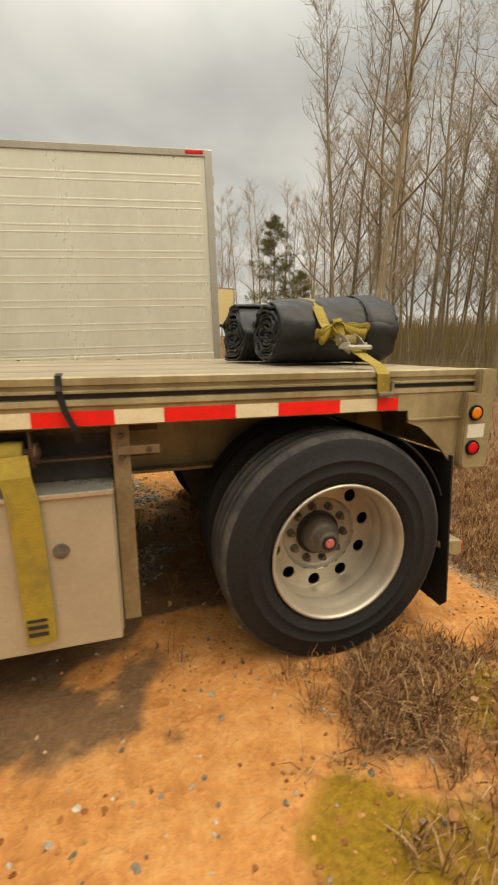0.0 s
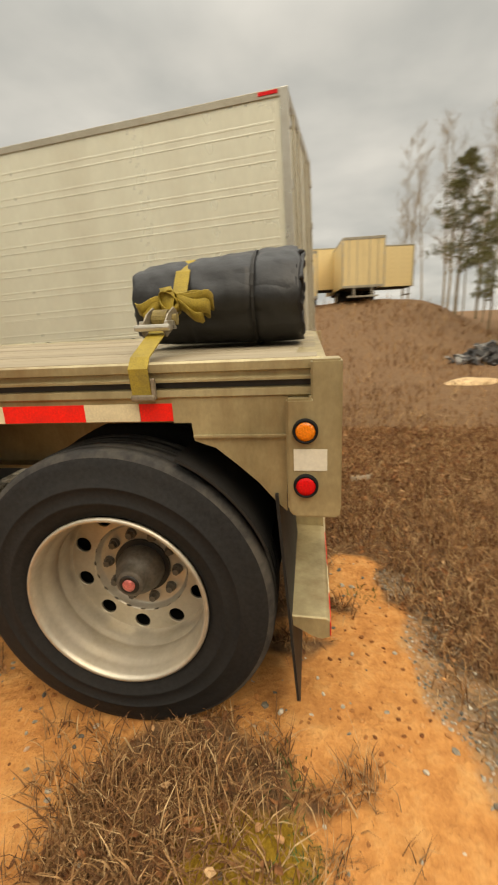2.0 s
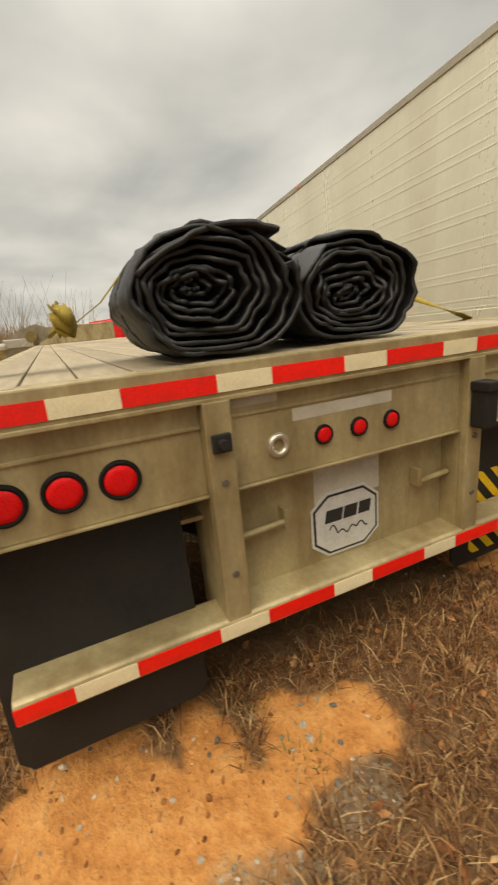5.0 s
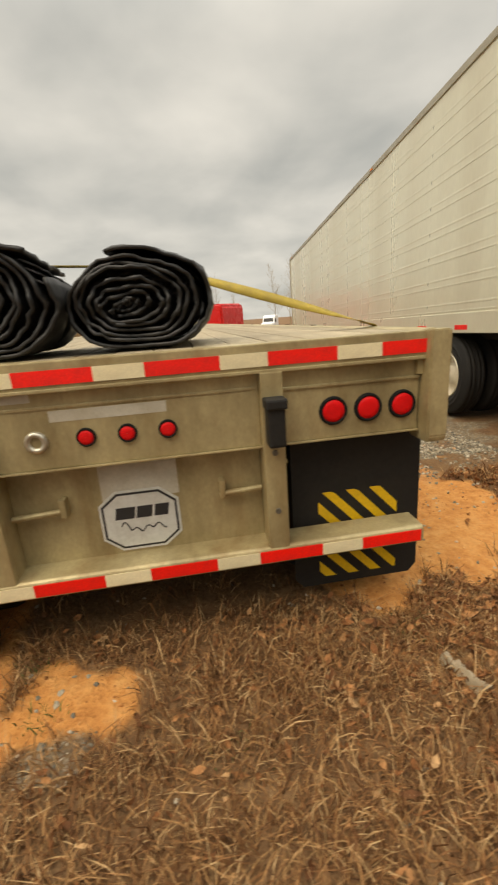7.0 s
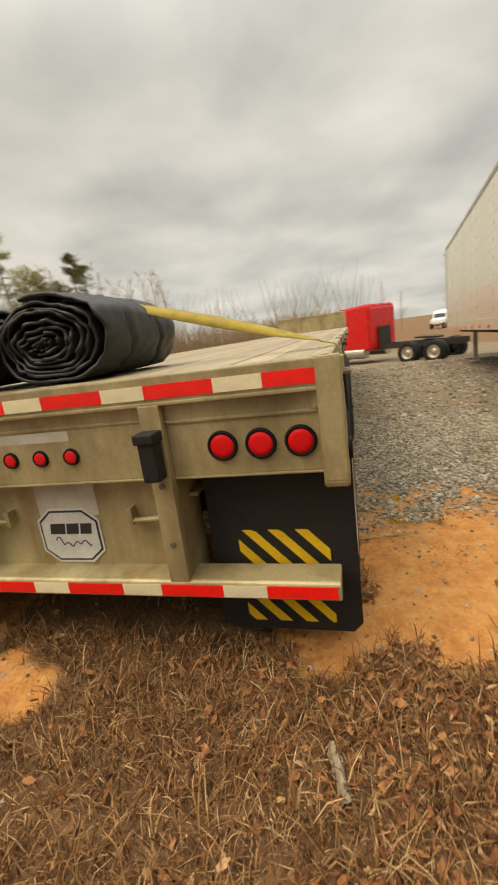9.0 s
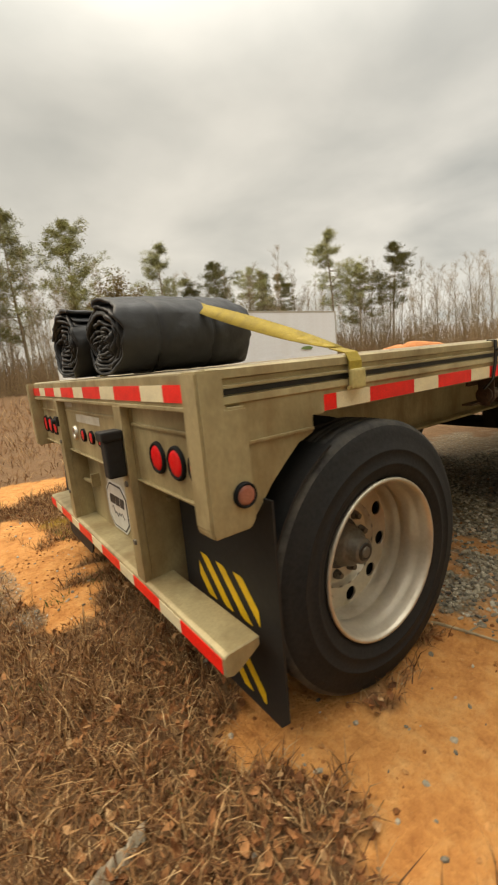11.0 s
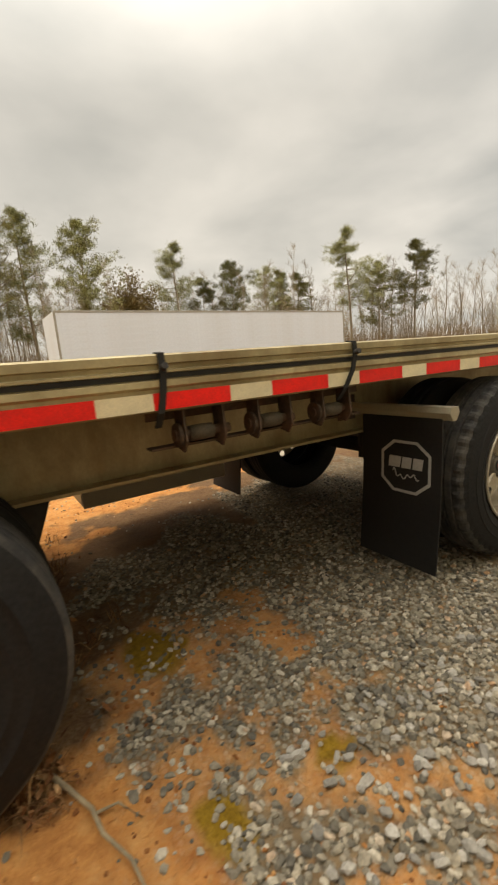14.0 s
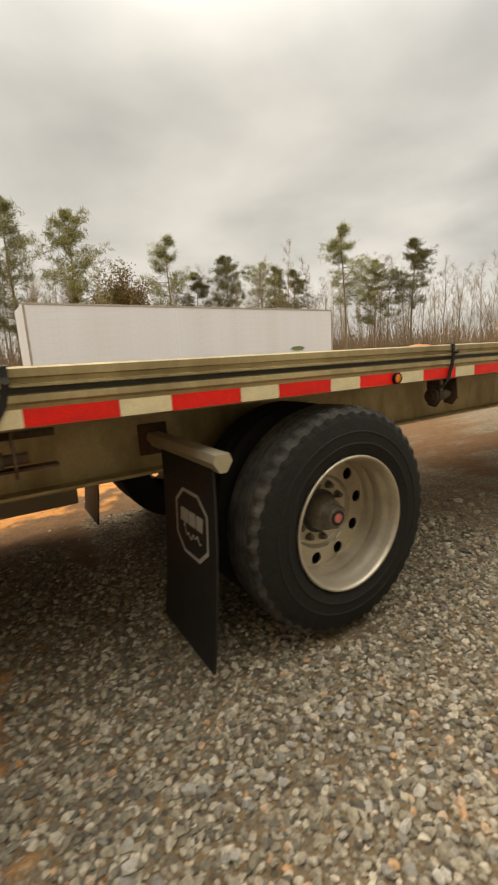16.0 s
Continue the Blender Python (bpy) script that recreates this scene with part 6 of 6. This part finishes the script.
# ---- the yard beyond ----
def semi_truck(label, m, paint, stack=True):
    """x runs to the rear; the front axle is at x = 0."""
    t = thing("semi_truck", label, "truck", m)
    side = [(-0.2, 0, 0.75), (-0.2, 0, 1.55), (0.85, 0, 1.75), (1.15, 0, 2.55), (1.45, 0, 2.95), (3.3, 0, 3.05), (3.4, 0, 2.9), (3.4, 0, 0.75)]
    bm = poly([(a, -1.18, c) for a, b, c in side], (0, 2.36, 0))
    bmesh.ops.bevel(bm, geom=bm.edges[:], offset=0.09, segments=3, affect="EDGES")
    part("cab", bm, paint, t)
    part("windscreen", poly([(0.88, -0.95, 1.82), (0.88, 0.95, 1.82), (1.13, 0.95, 2.48), (1.13, -0.95, 2.48)], (-0.02, 0, 0.008)), M_black, t)
    for s in (-1.2, 1.185):
        part("side_window", box((1.25, s, 1.75), (2.0, s + 0.015, 2.35), 0.006), M_black, t)
        part("fuel_tank", rod((1.6, s * 0.83, 0.62), (3.0, s * 0.83, 0.62), 0.28, seg=20), M_alu_bright, t)
        if stack:
            part("exhaust_stack", rod((3.52, s * 0.85, 0.9), (3.52, s * 0.85, 3.2), 0.075), M_dark, t)
        part("frame_rail", box((-0.3, s * 0.36 - 0.04, 0.72), (7.6, s * 0.36 + 0.04, 0.98)), M_dark, t)
    part("cab_back_gear", box((3.42, -0.5, 0.95), (3.55, 0.5, 1.9), 0.04), M_dark, t)
    part("fifth_wheel", poly([(5.4, -0.45, 1.12), (6.3, -0.45, 1.08), (6.5, -0.2, 1.05), (6.5, 0.2, 1.05), (6.3, 0.45, 1.08), (5.4, 0.45, 1.12)], (0, 0, 0.08)), M_dark, t)
    for x, ys in ((0.0, (1.15,)), (5.4, (1.2,)), (6.7, (1.2,))):
        for y in ys:
            for s in (-1, 1):
                w = part("wheel", lathe([(0.30, 0.03), (0.29, 0.01), (0.27, 0.05), (0.25, 0.10), (0.13, 0.10), (0.10, 0.05), (0.0005, 0.045)], 32), M_rim, t, "bright aluminium wheel", True)
                w.matrix_basis = pose(x, s * y, 0.51, 0, 0, 0 if s < 0 else 180)
                part("tyre", lathe(tyre_profile(0.30 if x == 0 else 0.58, 0.51, 0.30), 40), M_tyre, w, "", True)
    return t


def stand(x, y, turn):
    return Matrix.Translation((x, y, ground_base(x, y))) @ Matrix.Rotation(turn, 4, "Z")


semi_truck("red semi tractor parked without a trailer on the gravel", stand(-21.3, 1.75, 0.92) @ Matrix.Scale(0.88, 4), M_redpaint, False)
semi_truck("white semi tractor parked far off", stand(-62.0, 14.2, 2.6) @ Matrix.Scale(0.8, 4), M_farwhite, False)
# white trailers; their warm lit look comes from the panel colour
for x, y, turn, lab in ((1.9, 27.5, -math.pi / 2 + 0.05, "white ribbed van trailer at the wood's edge, warm light in its colour"), (7.6, 34.0, 0.15, "pale van trailer standing across the rise"), (-2.2, 29.0, -math.pi / 2, "white van trailer in the row behind, coloured as warmly lit")):
    van_trailer("van_trailer", lab, stand(x, y, turn), M_warmlit, M_vantrim, 12.0, detail=False, group="trailers at the wood's edge")

# heap of dark rubble in the field
v, f = [], []
rr = random.Random(12)
for i in range(170):
    a, d = rr.uniform(0, 6.28), abs(rr.gauss(0, 0.38))
    x, y = 4.9 + d * math.cos(a) * 1.5, 11.6 + d * math.sin(a)
    h = 0.48 * math.exp(-(d / 0.5) ** 2) * rr.random()
    q = Euler((rr.uniform(-1, 1), rr.uniform(-1, 1), rr.uniform(0, 6.28))).to_matrix()
    sx, sy, sz = rr.uniform(0.04, 0.20), rr.uniform(0.03, 0.10), rr.uniform(0.02, 0.07)
    b = len(v)
    for cx, cy, cz in ((-1, -1, -1), (1, -1, -1), (1, 1, -1), (-1, 1, -1), (-0.8, -0.9, 1), (0.9, -0.8, 1), (0.8, 0.9, 1), (-0.9, 0.8, 1)):
        v.append(Vector((x, y, ground_base(x, y) + h + 0.03)) + q @ Vector((cx * sx, cy * sy, cz * sz)))
    f += [tuple(b + k for k in q4) for q4 in ((3, 2, 1, 0), (4, 5, 6, 7), (0, 1, 5, 4), (1, 2, 6, 5), (2, 3, 7, 6), (3, 0, 4, 7))]
M_rubble = island_material("broken_concrete_and_plastic", ((0.0, (0.03, 0.03, 0.03)), (0.6, (0.12, 0.115, 0.11)), (1.0, (0.34, 0.32, 0.29))))
tagged(raw_mesh("rubble_heap", v, f, M_rubble), "heap of dark broken rubble in the dead grass", "rubble", kind="stuff")


def clay_mound(cx, cy, rx, ry, h, turn, label, color):
    v, f = [], []
    n = 36
    for j in range(n + 1):
        for i in range(n + 1):
            a, b = i / n * 2 - 1, j / n * 2 - 1
            px, py = a * rx, b * ry
            x, y = cx + px * math.cos(turn) - py * math.sin(turn), cy + px * math.sin(turn) + py * math.cos(turn)
            d = math.hypot(a, b)
            z = h * max(0.0, 1 - d ** 5) * (0.85 + 0.25 * fbm(x, y, 0.5, 2.0)) + 0.05 * fbm(x, y, 2.0, 6.0) * max(0, 1 - d)
            v.append((x, y, ground_base(x, y) + z - 0.1))
    for j in range(n):
        for i in range(n):
            a = j * (n + 1) + i
            f.append((a, a + 1, a + n + 2, a + n + 1))
    m = material("bare_clay", color, 0.95, 0, 0.25, 8, 1.2, 0.4, tuple(c * 0.75 for c in color), 0.5)
    return tagged(raw_mesh("clay_mound", v, f, m, True), label, "mound")


clay_mound(-27.5, -15.0, 4.2, 2.2, 2.42, 2.16, "bank of bare orange clay before the woods", (0.56, 0.22, 0.08))
clay_mound(3.3, 8.2, 0.7, 0.4, 0.2, 0.2, "low hump of pale sandy clay in the grass", (0.55, 0.38, 0.20))

far_logo = part("painted_mark", poly([(-19.2 + a, -16.275 + 0.042 * a, 1.72 + b) for a, b in ((0.0, 0.12), (0.35, 0.22), (0.9, 0.2), (1.15, 0.08), (0.8, 0.0), (0.2, 0.0))], (0, 0.01, 0)), material("green_print", (0.16, 0.24, 0.06), 0.5, 0, 0.1, 10, 1, 0), None)
far_van = [o for o in bpy.data.objects if o.name.startswith("van_trailer") and o.get("label", "").startswith("long white")][0]
far_logo.parent, far_logo.matrix_parent_inverse = far_van, far_van.matrix_basis.inverted()


# ---- litter ----
def fallen_branch(points, r0, label):
    vv, ff = [], []
    pts = [Vector((x, y, ground_z(x, y) + 0.012 + h)) for x, y, h in points]
    tube(vv, ff, pts, [r0 * (1 - 0.6 * i / (len(pts) - 1)) for i in range(len(pts))], 6)
    return tagged(raw_mesh("fallen_branch", vv, ff, M_bark, True), label, "branch")


fallen_branch([(-1.15, 2.46, 0.0), (-1.19, 2.56, 0.02), (-1.24, 2.66, 0.01), (-1.25, 2.76, 0.02), (-1.30, 2.86, 0.0), (-1.31, 2.97, 0.01)], 0.010, "thin fallen branch lying on the clay")
fallen_branch([(-1.24, 2.67, 0.0), (-1.31, 2.70, 0.02), (-1.36, 2.77, 0.0)], 0.006, "short fallen twig on the clay")
scrap_v, scrap_f = [], []
for j in range(9):
    for i in range(15):
        a, b = i / 14 - 0.5, j / 8 - 0.5
        x, y = 0.40 + a * 0.19 + b * 0.04, 2.53 + a * 0.06 + b * 0.06
        scrap_v.append((x, y, ground_z(x, y) + 0.03 + 0.035 * noise.noise((a * 9, b * 7, 1.5)) + 0.02 * math.cos(b * 6)))
for j in range(8):
    for i in range(14):
        k = j * 15 + i
        scrap_f.append((k, k + 1, k + 16, k + 15))
scrap = raw_mesh("plastic_scrap", scrap_v, scrap_f, material("dirty_white_plastic", (0.30, 0.24, 0.16), 0.6, 0, 0.12, 60, 12, 0.1, (0.35, 0.27, 0.17), 0.6), True)
tagged(scrap, "crumpled dirty white plastic scrap in the grass", "litter")
